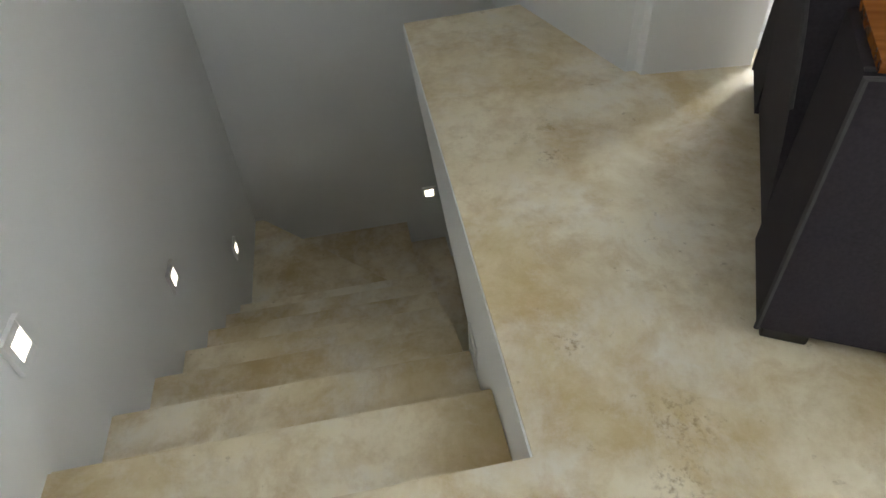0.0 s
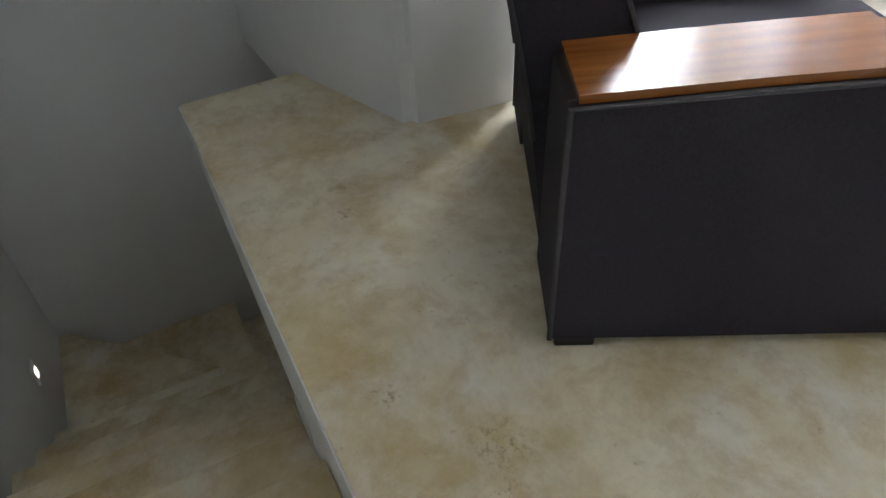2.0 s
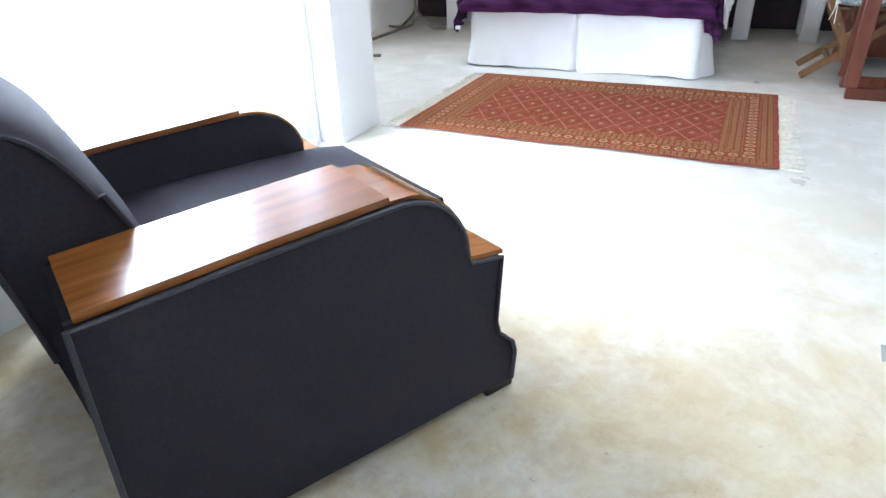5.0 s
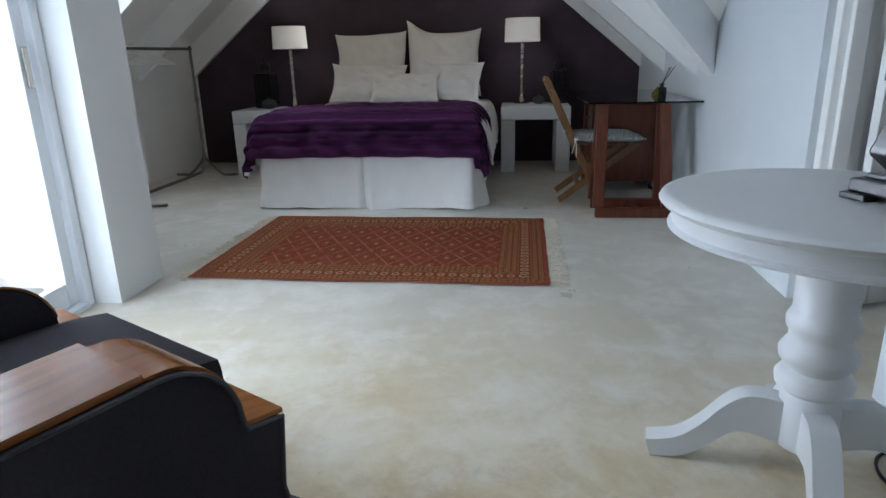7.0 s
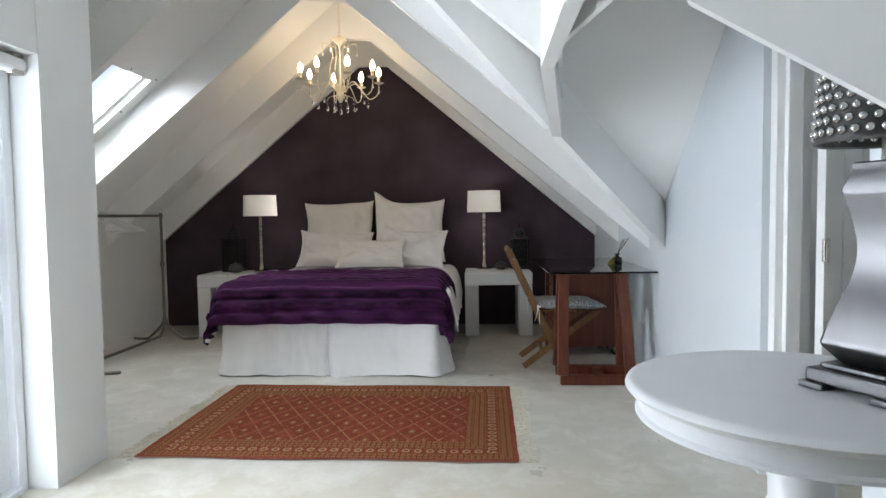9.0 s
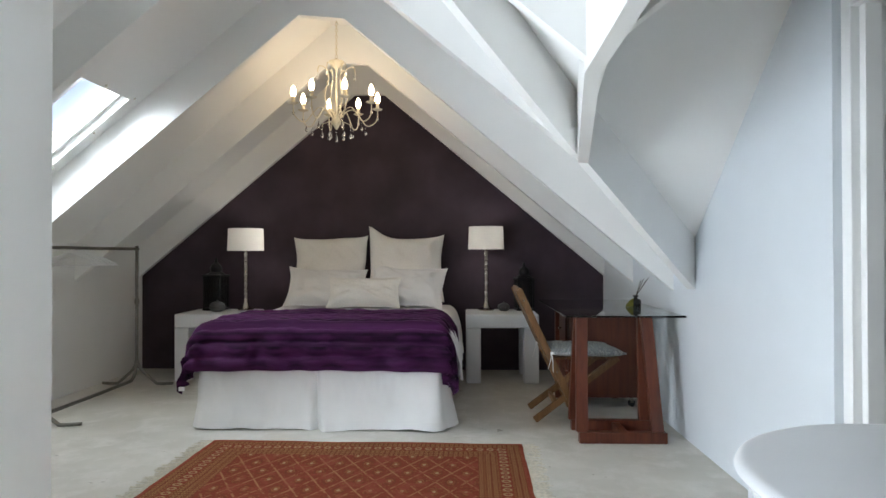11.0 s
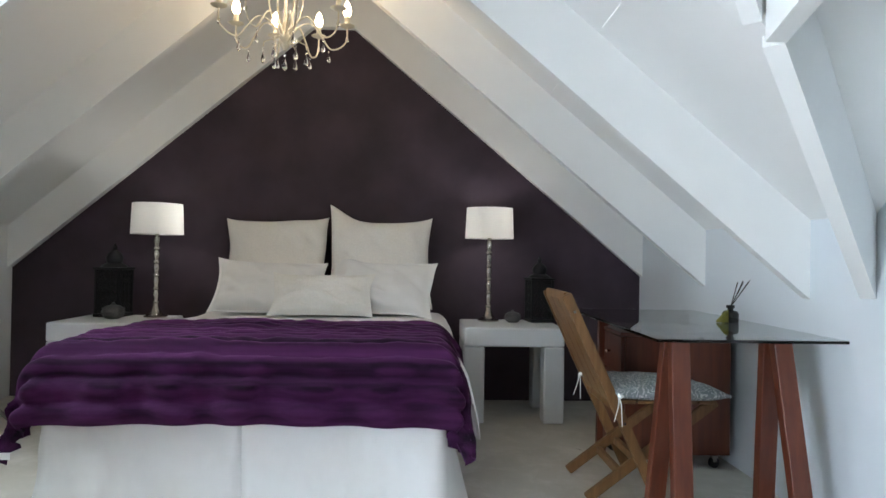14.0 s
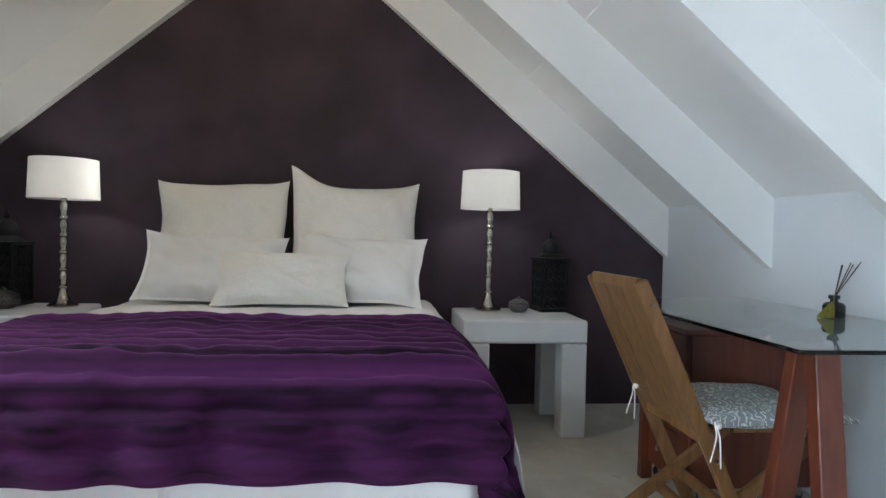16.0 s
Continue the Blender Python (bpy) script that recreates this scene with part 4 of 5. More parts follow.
def valance():
    """The bed skirt: one hanging ribbon round both sides and the foot, with box pleats and flared corners."""
    hx, y0, y1, rc = 0.785, 3.872, 5.92, 0.05
    top = [(-hx, y1 - 0.05 * k) for k in range(int((y1 - y0 - rc) / 0.05))]
    top += [(-hx + rc - rc * math.cos(a), y0 + rc - rc * math.sin(a)) for a in [radians(9 * k) for k in range(11)]]
    n = 110
    top += [(-hx + rc + (2 * hx - 2 * rc) * k / n, y0) for k in range(1, n)]
    top += [(hx - rc + rc * math.sin(a), y0 + rc - rc * math.cos(a)) for a in [radians(9 * k) for k in range(11)]]
    top += [(hx, y0 + rc + 0.02 * k) for k in range(1, int((y1 - y0 - rc) / 0.02))]
    pts = [Vector((x, y, 0)) for x, y in top]
    b = bmesh.new()
    rows, grid = 12, []
    dist, s = [0.0], 0.0
    for p, q in zip(pts, pts[1:]):
        s += (q - p).length
        dist.append(s)
    for j in range(rows + 1):
        t = j / rows
        row = []
        for i, p in enumerate(pts):
            d = (pts[min(i + 1, len(pts) - 1)] - pts[max(i - 1, 0)]).normalized()
            out = Vector((d.y, -d.x, 0))
            x, y = p.x, p.y
            front = y < y0 + rc
            o = 0.004 + 0.02 * t + 0.006 * noise.noise((dist[i] * 5, t * 3, 1)) * (0.3 + t) + 0.016 * t * math.sin(dist[i] * 11 + 1.0) + 0.006 * t * t * math.sin(dist[i] * 29)
            if front:
                q = x + 0.01
                o -= 0.050 * max(0.0, 1 - abs(q) / (0.008 + 0.030 * t)) * (0.25 + 0.75 * t)
                o += 0.016 * t * math.exp(-((abs(q) - 0.05) / 0.035) ** 2)
            c1 = math.exp(-((x - hx) ** 2 + (y - y0 - 0.22) ** 2) / 0.035)
            c0 = math.exp(-((x + hx) ** 2 + (y - y0) ** 2) / 0.012)
            o += t ** 1.3 * (0.10 * c1 + 0.035 * c0)
            e = math.hypot(x - hx, y - y0 - 0.03)
            o -= 0.028 * t * math.exp(-(e / 0.035) ** 2)
            z = 0.46 * (1 - t) + t * (0.006 + 0.006 * math.sin(dist[i] * 6) + 0.004 * math.sin(dist[i] * 17) + 0.012 * c0)
            w = p + out * (o + 0.010 * t * noise.noise((dist[i] * 13, t * 2.5, 6)) + 0.004 * noise.noise((dist[i] * 31, t * 9, 2)))
            row.append(b.verts.new((w.x, w.y, z)))
        grid.append(row)
    for p, q in zip(grid, grid[1:]):
        for i in range(len(pts) - 1):
            b.faces.new((p[i], p[i + 1], q[i + 1], q[i]))
    bmesh.ops.recalc_face_normals(b, faces=b.faces)
    bmesh.ops.solidify(b, geom=b.faces[:], thickness=0.004)
    part("valance", b, COTTON, bed, "white pleated cotton valance", smooth=True)


valance()
b = bmesh.new()
sheet(b, 0.76, 0.42, 3.99, 5.92, 0.16, 0.634, 0.17, 0.05, None, 56, 70, 0.02, 4.0, 0.006)
tagged(link("duvet", b, COTTON, True), "smooth white cotton duvet spread over the bed", "duvet").location.x = BX
b = bmesh.new()
sheet(b, 0.735, 0.41, 3.93, 4.74, 0.36, 0.664, 0.125, 0.10, 0.098, 140, 200, 0.012, 1.7, 0.014)
throw = tagged(link("throw_blanket", b, THROW, True), "deep purple ribbed velvet throw across the foot of the bed", "blanket")
throw.location.x = BX
tip = min(throw.data.vertices, key=lambda v: v.co.x + v.co.y + v.co.z).co
b = bmesh.new()
box(b, tip.x + 0.01, tip.y - 0.004, tip.z + 0.004, tip.x + 0.05, tip.y - 0.001, tip.z + 0.03)
part("care_label", b, PLASTIC, throw, "small white sewn-in label")


def pillow(m, w, h, t, label, material, seed, flange=0.0, sag=0.0, ear=(0, 0, 0)):
    b = bmesh.new()
    n = 36
    sides = []
    for s in (1, -1):
        g = []
        for j in range(n + 1):
            row = []
            for i in range(n + 1):
                u, v = -1 + 2 * i / n, -1 + 2 * j / n
                pin_u, pin_v = 1 - 0.085 * (1 - v ** 2) * abs(u) ** 2 * 1.0, 1 - 0.10 * (1 - u ** 4) * abs(v) ** 2
                x, y = w / 2 * u * pin_u, h / 2 * v * pin_v
                f = max(0.0, 1 - abs(u / (1 - flange)) ** 3.2) * max(0.0, 1 - abs(v / (1 - flange)) ** 3.2) if flange else (1 - abs(u) ** 3) * (1 - abs(v) ** 3)
                z = s * (t / 2 * max(0, f) ** 0.6 * (1 - 0.15 * v) + 0.004)
                wr = 0.024 * noise.noise((u * 2.2 + seed, v * 2.2, s)) + 0.015 * noise.noise((u * 4.5 + v * 3 + seed, v * 2.5, s * 2)) + 0.007 * noise.noise((u * 9 - v * 5 + seed, v * 6, s * 2))
                z += wr * min(1, f * 2)
                y += 0.012 * noise.noise((u * 1.4, seed, 0)) - sag * (1 - u * u) * (v > 0) * v
                x += 0.010 * noise.noise((v * 1.5, seed, 4))
                if ear[2]:
                    y += ear[2] * math.exp(-((u - ear[0]) ** 2 + (v - ear[1]) ** 2) / 0.16)
                row.append(b.verts.new((x, y, z)))
            g.append(row)
        for p, q in zip(g, g[1:]):
            for i in range(n):
                fcs = (p[i], p[i + 1], q[i + 1], q[i])
                b.faces.new(fcs if s > 0 else tuple(reversed(fcs)))
        sides.append(g)
    A, B = sides
    rim = lambda g: [g[0][i] for i in range(n)] + [g[j][n] for j in range(n)] + [g[n][n - i] for i in range(n)] + [g[n - j][0] for j in range(n)]
    ra, rb = rim(A), rim(B)
    for i in range(len(ra)):
        k = (i + 1) % len(ra)
        b.faces.new((ra[k], ra[i], rb[i], rb[k]))
    bmesh.ops.recalc_face_normals(b, faces=b.faces)
    ob = link("pillow", b, material, True)
    ob.matrix_world = m
    return tagged(ob, label, "pillow", "pillows on the bed")


pillow(pose(-0.845, 5.82, 0.985, 74, 0, 0) @ pose(0, 0, 0, 0, 0, 1.5), 0.72, 0.66, 0.20, "large square cream pillow leaning on the purple wall", LINEN, 1.0)
pillow(pose(-0.125, 5.80, 0.985, 74, 0, 0) @ pose(0, 0, 0, 0, 0, 0.5), 0.73, 0.66, 0.20, "large square cream pillow with a raised corner, against the wall", LINEN, 2.3, ear=(-1, 1, 0.10))
pillow(pose(-0.84, 5.61, 0.82, 57, 0, 3) @ pose(0, 0, 0, 0, 0, -2), 0.74, 0.42, 0.17, "white cotton pillow leaning on the large square pillow", COTTON, 3.1, 0.06)
pillow(pose(-0.10, 5.61, 0.83, 55, 0, -4) @ pose(0, 0, 0, 0, 0, -3), 0.72, 0.44, 0.18, "white flanged cotton pillow leaning on the large pillow", COTTON, 4.7, 0.10, ear=(-1, 1, 0.06))
pillow(pose(-0.46, 5.43, 0.785, 60, 0, 2), 0.66, 0.31, 0.14, "small cream scatter cushion in front of the pillows", LINEN, 5.9, 0.05)


# ---- bedside tables and what stands on them ----
def bedside(m):
    t = thing("bedside_table", m, "chunky white painted bedside table with square legs", "table", "tables beside the bed")
    W, D, H, L = 0.635, 0.55, 0.60, 0.13
    b = bmesh.new()
    box(b, 0, 0, H - 0.12, W, D, H, 0.012)
    part("top", b, WHITEPAINT, t)
    for x in (0.001, W - L - 0.001):
        for y in (0.001, D - L - 0.001):
            b = bmesh.new()
            box(b, x, y, 0, x + L, y + L, H - 0.1205, 0.010)
            part("leg", b, WHITEPAINT, t)
    return t


bt = bedside(pose(0.44, 5.34, 0))
copy_thing(bt, pose(-2.135, 5.34, 0))


def bed_lamp(m):
    t = thing("bedside_lamp", m, "slender turned silver lamp with a white drum shade", "lamp", "lamps beside the bed")
    b = bmesh.new()
    prof = [(0.060, 0.0), (0.062, 0.008), (0.050, 0.016), (0.036, 0.026), (0.026, 0.045), (0.018, 0.075), (0.014, 0.10)]
    for k in range(5):
        z = 0.105 + k * 0.095
        prof += [(0.018, z), (0.019, z + 0.008), (0.012, z + 0.018), (0.013, z + 0.035), (0.0175, z + 0.058), (0.014, z + 0.078), (0.011, z + 0.088)]
    prof += [(0.015, 0.585), (0.010, 0.595), (0.010, 0.66)]
    lathe(b, [(1.22 * q, z) for q, z in prof], 16)
    part("stand", b, CHROME, t, "turned brushed silver stand", smooth=True)
    b = bmesh.new()
    n = 36
    lo = [b.verts.new((0.168 * math.cos(2 * math.pi * i / n), 0.168 * math.sin(2 * math.pi * i / n), 0.592)) for i in range(n)]
    hi = [b.verts.new((0.160 * math.cos(2 * math.pi * i / n), 0.160 * math.sin(2 * math.pi * i / n), 0.812)) for i in range(n)]
    for i in range(n):
        b.faces.new((lo[i], lo[(i + 1) % n], hi[(i + 1) % n], hi[i]))
    bmesh.ops.solidify(b, geom=b.faces[:], thickness=0.002)
    part("shade", b, SHADEM, t, "white fabric drum shade", smooth=True)
    b = bmesh.new()
    for a in range(3):
        tube(b, [(0.0, 0.0, 0.66), (0.155 * math.cos(a * 2.094), 0.155 * math.sin(a * 2.094), 0.80)], 0.002, 5)
    part("shade_carrier", b, CHROME, t)
    b = bmesh.new()
    lathe(b, [(0.012, 0.661), (0.020, 0.685), (0.026, 0.71), (0.020, 0.735), (0.002, 0.745)], 14)
    part("bulb", b, BEDBULB, t, "frosted lamp bulb, lit", smooth=True).visible_shadow = False
    return t


bl = bed_lamp(pose(0.632, 5.76, 0.601) @ Matrix.Diagonal((1, 1, 0.96, 1)))
copy_thing(bl, pose(-1.63, 5.73, 0.601, 0, 0, 40) @ Matrix.Diagonal((1, 1, 0.985, 1)))


def lantern(m):
    t = thing("lantern", m, "black pierced metal lantern with a domed lid", "lantern", "lanterns beside the bed")
    b = bmesh.new()
    box(b, -0.075, -0.075, 0.0, 0.075, 0.075, 0.018, 0.003)
    box(b, -0.078, -0.078, 0.262, 0.078, 0.078, 0.276, 0.003)
    for x in (-1, 1):
        for y in (-1, 1):
            box(b, x * 0.072, y * 0.072, 0.0185, x * 0.058, y * 0.058, 0.2615, 0.002)
    part("frame", b, BLACKMETAL, t)
    for k in range(4):
        b = bmesh.new()
        R = Matrix.Rotation(k * math.pi / 2, 4, "Z")
        for j in range(5):
            for i in range(3):
                cx, cz = -0.036 + 0.036 * i, 0.045 + 0.0475 * j
                pts = [R @ Vector((cx + 0.0175 * math.cos(a), -0.066, cz + 0.023 * math.sin(a))) for a in [2 * math.pi * q / 10 for q in range(11)]]
                tube(b, pts, 0.0038, 5)
                tube(b, [R @ Vector((cx - 0.016, -0.066, cz - 0.02)), R @ Vector((cx + 0.016, -0.066, cz + 0.02))], 0.003, 4)
                tube(b, [R @ Vector((cx + 0.016, -0.066, cz - 0.02)), R @ Vector((cx - 0.016, -0.066, cz + 0.02))], 0.003, 4)
        part("pierced_panel", b, BLACKMETAL, t)["kind"] = "stuff"
    b = bmesh.new()
    lathe(b, [(0.07, 0.277), (0.066, 0.285), (0.040, 0.300), (0.044, 0.315), (0.046, 0.33), (0.036, 0.352), (0.018, 0.366), (0.010, 0.375), (0.014, 0.385), (0.010, 0.395), (0.003, 0.41)], 16)
    part("lid", b, BLACKMETAL, t, smooth=True)
    return t


ln = lantern(pose(0.985, 5.76, 0.601, 0, 0, 8) @ Matrix.Scale(1.1, 4))
copy_thing(ln, pose(-1.925, 5.76, 0.601, 0, 0, -6) @ Matrix.Scale(1.1, 4))


def trinket(m):
    t = thing("trinket_pot", m, "small round silver beaded trinket pot", "pot", "trinket pots beside the bed")
    b = bmesh.new()
    lathe(b, [(0.024, 0.0), (0.036, 0.006), (0.043, 0.022), (0.042, 0.032)], 22)
    part("bowl", b, PEWTER, t, smooth=True)
    b = bmesh.new()
    lathe(b, [(0.043, 0.0325), (0.040, 0.042), (0.026, 0.054), (0.008, 0.058), (0.007, 0.066), (0.002, 0.069)], 22)
    part("lid", b, PEWTER, t, smooth=True)
    b = bmesh.new()
    for j, (r, z) in enumerate(((0.041, 0.018), (0.043, 0.028), (0.040, 0.043))):
        for i in range(22):
            a = 2 * math.pi * (i + 0.5 * j) / 22
            bmesh.ops.create_icosphere(b, subdivisions=1, radius=0.0045, matrix=Matrix.Translation((r * math.cos(a), r * math.sin(a), z)))
    part("beading", b, PEWTER, t, smooth=True)["kind"] = "stuff"
    return t


tp = trinket(pose(0.79, 5.68, 0.601) @ Matrix.Scale(1.25, 4))
copy_thing(tp, pose(-1.85, 5.60, 0.601) @ Matrix.Scale(1.25, 4))


# ---- chandelier ----
def chandelier(m):
    t = thing("chandelier", m, "cream metal chandelier with lit candle bulbs and crystal drops", "chandelier")
    b = bmesh.new()
    lathe(b, [(0.004, -0.04), (0.020, -0.035), (0.045, -0.012), (0.05, 0.0)], 18, Matrix.Translation((0, 0, 0.950)))
    part("ceiling_rose", b, CREAMMETAL, t, smooth=True)
    b = bmesh.new()
    for k in range(14):
        z = 0.60 + k * 0.0245
        R = Matrix.Rotation(math.pi / 2 * (k % 2), 4, "Z")
        tube(b, [Matrix.Translation((0, 0, z + 0.014)) @ R @ Vector((0.008 * math.cos(a), 0, 0.016 * math.sin(a))) for a in [2 * math.pi * q / 10 for q in range(11)]], 0.0018, 5)
    part("chain", b, CREAMMETAL, t)
    b = bmesh.new()
    lathe(b, [(0.004, 0.06), (0.012, 0.07), (0.022, 0.095), (0.03, 0.12), (0.022, 0.145), (0.010, 0.165), (0.013, 0.19), (0.008, 0.21), (0.007, 0.50), (0.012, 0.52), (0.05, 0.565), (0.052, 0.575), (0.02, 0.585), (0.006, 0.60)], 16)
    part("column", b, CREAMMETAL, t, smooth=True)
    for k in range(6):
        a = radians(60 * k + 12)
        b = bmesh.new()
        tube(b, [Vector((r * math.cos(a), r * math.sin(a), z)) for r, z in [(p.x, p.z) for p in smooth_line([(0.012, 0, 0.16), (0.055, 0, 0.22), (0.075, 0, 0.33), (0.05, 0, 0.44), (0.07, 0, 0.52), (0.115, 0, 0.535), (0.125, 0, 0.49)], 5)]], 0.0036, 6)
        part("scroll", b, CREAMMETAL, t, smooth=True)

    def drop(b, x, y, z, s):
        tube(b, [(x, y, z), (x, y, z - 0.02 * s)], 0.0008, 4)
        lathe(b, [(0.0007, 0.0), (0.004 * s, -0.014 * s), (0.0095 * s, -0.034 * s), (0.0075 * s, -0.046 * s), (0.001, -0.052 * s)], 8, Matrix.Translation((x, y, z - 0.02 * s)))
        bmesh.ops.create_icosphere(b, subdivisions=1, radius=0.005 * s, matrix=Matrix.Translation((x, y, z - 0.012 * s)))

    for k in range(8):
        a = radians(45 * k + 22)
        ca, sa = math.cos(a), math.sin(a)
        R = 0.275 if k % 2 else 0.285
        b = bmesh.new()
        line = smooth_line([(0.014, 0, 0.13), (0.07, 0, 0.20), (0.12, 0, 0.215), (0.165, 0, 0.16), (0.205, 0, 0.105), (0.25, 0, 0.115), (R - 0.002, 0, 0.16), (R, 0, 0.225)], 5)
        tube(b, [(p.x * ca, p.x * sa, p.z) for p in line], 0.0042, 6)
        arm_ = part("arm", b, CREAMMETAL, t, smooth=True)
        M = Matrix.Translation((R * ca, R * sa, 0.225))
        b = bmesh.new()
        lathe(b, [(0.008, 0.0), (0.020, 0.004), (0.034, 0.011), (0.036, 0.014), (0.012, 0.012), (0.012, 0.06), (0.004, 0.062)], 14, M)
        part("candle_cup", b, CREAMMETAL, arm_, smooth=True)
        b = bmesh.new()
        lathe(b, [(0.012, 0.062), (0.018, 0.078), (0.020, 0.092), (0.016, 0.115), (0.008, 0.136), (0.001, 0.145)], 12, M)
        part("bulb", b, BULB, arm_, "lit candle-shaped bulb", smooth=True)
        for q in ((R * ca, R * sa, 0.212, 0.9), (0.20 * ca, 0.20 * sa, 0.10, 1.0)):
            b = bmesh.new()
            drop(b, *q)
            part("crystal_drop", b, CRYSTAL, arm_, "clear crystal drop", smooth=True)
    for k in range(6):
        a = radians(60 * k + 12)
        b = bmesh.new()
        tube(b, [Vector((r * math.cos(a), r * math.sin(a), z)) for r, z in ((0.01, 0.09), (0.05, 0.118), (0.09, 0.10), (0.095, 0.075))], 0.003, 5)
        br = part("lower_scroll", b, CREAMMETAL, t, smooth=True)
        for q in ((0.095, 0.073, 1.15), (0.122, 0.49, 0.8)):
            b = bmesh.new()
            drop(b, q[0] * math.cos(a), q[0] * math.sin(a), q[1], q[2])
            part("crystal_drop", b, CRYSTAL, br, "clear crystal drop", smooth=True)
    b = bmesh.new()
    drop(b, 0, 0, 0.055, 1.3)
    part("crystal_drop", b, CRYSTAL, t, "large central crystal drop", smooth=True)


chandelier(pose(-0.545, 4.62, 2.015) @ Matrix.Diagonal((1.13, 1.13, 1.012, 1)))


# ---- clothes rail ----
def clothes_rail():
    t = thing("clothes_rail", pose(0, 0, 0), "tubular steel clothes rail beside the knee wall", "clothes rail")
    x, y0, y1, z = -2.38, 3.84, 5.17, 1.175
    b = bmesh.new()
    tube(b, [(x, y0 - 0.01, z), (x, y1 + 0.02, z)], 0.0125, 10)
    part("top_bar", b, STEEL, t, smooth=True)
    b = bmesh.new()
    tube(b, smooth_line([(x, y1, 0.25), (x, y1 - 0.015, 0.15), (x, y1 - 0.07, 0.075), (x, y1 - 0.2, 0.06), (x, y0 + 0.2, 0.06), (x, y0 + 0.07, 0.075), (x, y0 + 0.015, 0.15), (x, y0, 0.25)], 6), 0.0135, 10)
    part("bottom_bar", b, STEEL, t, smooth=True)
    for y in (y0, y1):
        b = bmesh.new()
        tube(b, [(x, y, 0.16), (x, y, 1.20)], 0.013, 10)
        post = part("post", b, STEEL, t, smooth=True)
        b = bmesh.new()
        lathe(b, [(0.017, 0.70), (0.019, 0.71), (0.019, 0.74), (0.017, 0.75)], 12, Matrix.Translation((x, y, 0)))
        part("collar", b, STEEL, post, smooth=True)
        for s in (-1, 1):
            b = bmesh.new()
            x2 = x + (0.29 if s > 0 else -0.33)
            y2 = y + (0.06 if y > 5 else 0.08)
            tube(b, smooth_line([(x, y, 0.24), (x + s * 0.03, y + (y2 - y) * 0.1, 0.15), (x + (x2 - x) * 0.5, y + (y2 - y) * 0.5, 0.03), (x + (x2 - x) * 0.62, y + (y2 - y) * 0.65, 0.014), (x2, y2, 0.014)], 5), 0.0125, 10)
            part("leg", b, STEEL, t, smooth=True)


clothes_rail()


def hanger(m):
    b = bmesh.new()
    tube(b, smooth_line([(0.012, 0, 0.018), (0.006, 0, 0.032), (-0.010, 0, 0.030), (-0.014, 0, 0.012), (0.0, 0, -0.012), (0, 0, -0.035)], 5), 0.003, 6)
    tube(b, [(-0.21, 0, -0.125), (-0.10, 0, -0.07), (0, 0, -0.035), (0.10, 0, -0.07), (0.21, 0, -0.125)], 0.006, 6)
    tube(b, [(-0.21, 0, -0.125), (0.21, 0, -0.125)], 0.005, 6)
    ob = link("coat_hanger", b, PLASTIC, True)
    ob.matrix_world = m
    return tagged(ob, "white plastic coat hanger on the steel rail", "hanger", "hangers on the rail")


hg = hanger(pose(-2.38, 4.24, 1.175, 0, 0, 8))
for y, a in ((4.28, 3), (4.31, 14), (4.35, -4), (4.39, 10), (4.44, 20)):
    copy_thing(hg, pose(-2.38, y, 1.175, 0, 0, a))


# ---- desk ----
def desk():
    t = thing("desk", pose(0, 0, 0), "glass-topped desk on a red-brown wooden trestle", "desk")
    b = bmesh.new()
    box(b, 1.04, 3.68, 0.739, 1.760, 5.05, 0.751, 0.002)
    part("glass_top", b, DESKGLASS, t, "clear green-edged glass top")

    def beam(name, p, q, wx, wy):
        b_ = bmesh.new()
        p, q = Vector(p), Vector(q)
        a = [Vector((-wx / 2, -wy / 2, 0)), Vector((wx / 2, -wy / 2, 0)), Vector((wx / 2, wy / 2, 0)), Vector((-wx / 2, wy / 2, 0))]
        lo = [b_.verts.new(p + v) for v in a]
        hi = [b_.verts.new(q + v) for v in a]
        for k in range(4):
            b_.faces.new((lo[k], lo[(k + 1) % 4], hi[(k + 1) % 4], hi[k]))
        b_.faces.new(list(reversed(lo))), b_.faces.new(hi)
        bmesh.ops.recalc_face_normals(b_, faces=b_.faces)
        bmesh.ops.bevel(b_, geom=b_.edges[:], offset=0.003, segments=1, affect="EDGES")
        return part(name, b_, REDWOOD, t)

    for x0, x1 in ((1.125, 1.145), (1.572, 1.535)):
        beam("trestle_leg", (x0, 3.64, 0.066), (x1, 3.745, 0.738), 0.07, 0.045)
        beam("trestle_leg", (x0, 3.92, 0.066), (x1, 3.815, 0.738), 0.07, 0.045)
    for y in (3.64, 3.92):
        b = bmesh.new()
        box(b, 1.108, y - 0.028, 0.0, 1.625, y + 0.028, 0.065, 0.004)
        part("bottom_rail", b, REDWOOD, t)
    b = bmesh.new()
    box(b, 1.36, 3.669, 0.01, 1.41, 3.891, 0.055, 0.003)
    part("stretcher", b, REDWOOD, t)
    # the far trestle, behind the drawer unit
    for x in (1.16, 1.60):
        beam("trestle_leg", (x, 5.10 - 0.28, 0.0), (x, 4.80, 0.738), 0.05, 0.04)


desk()


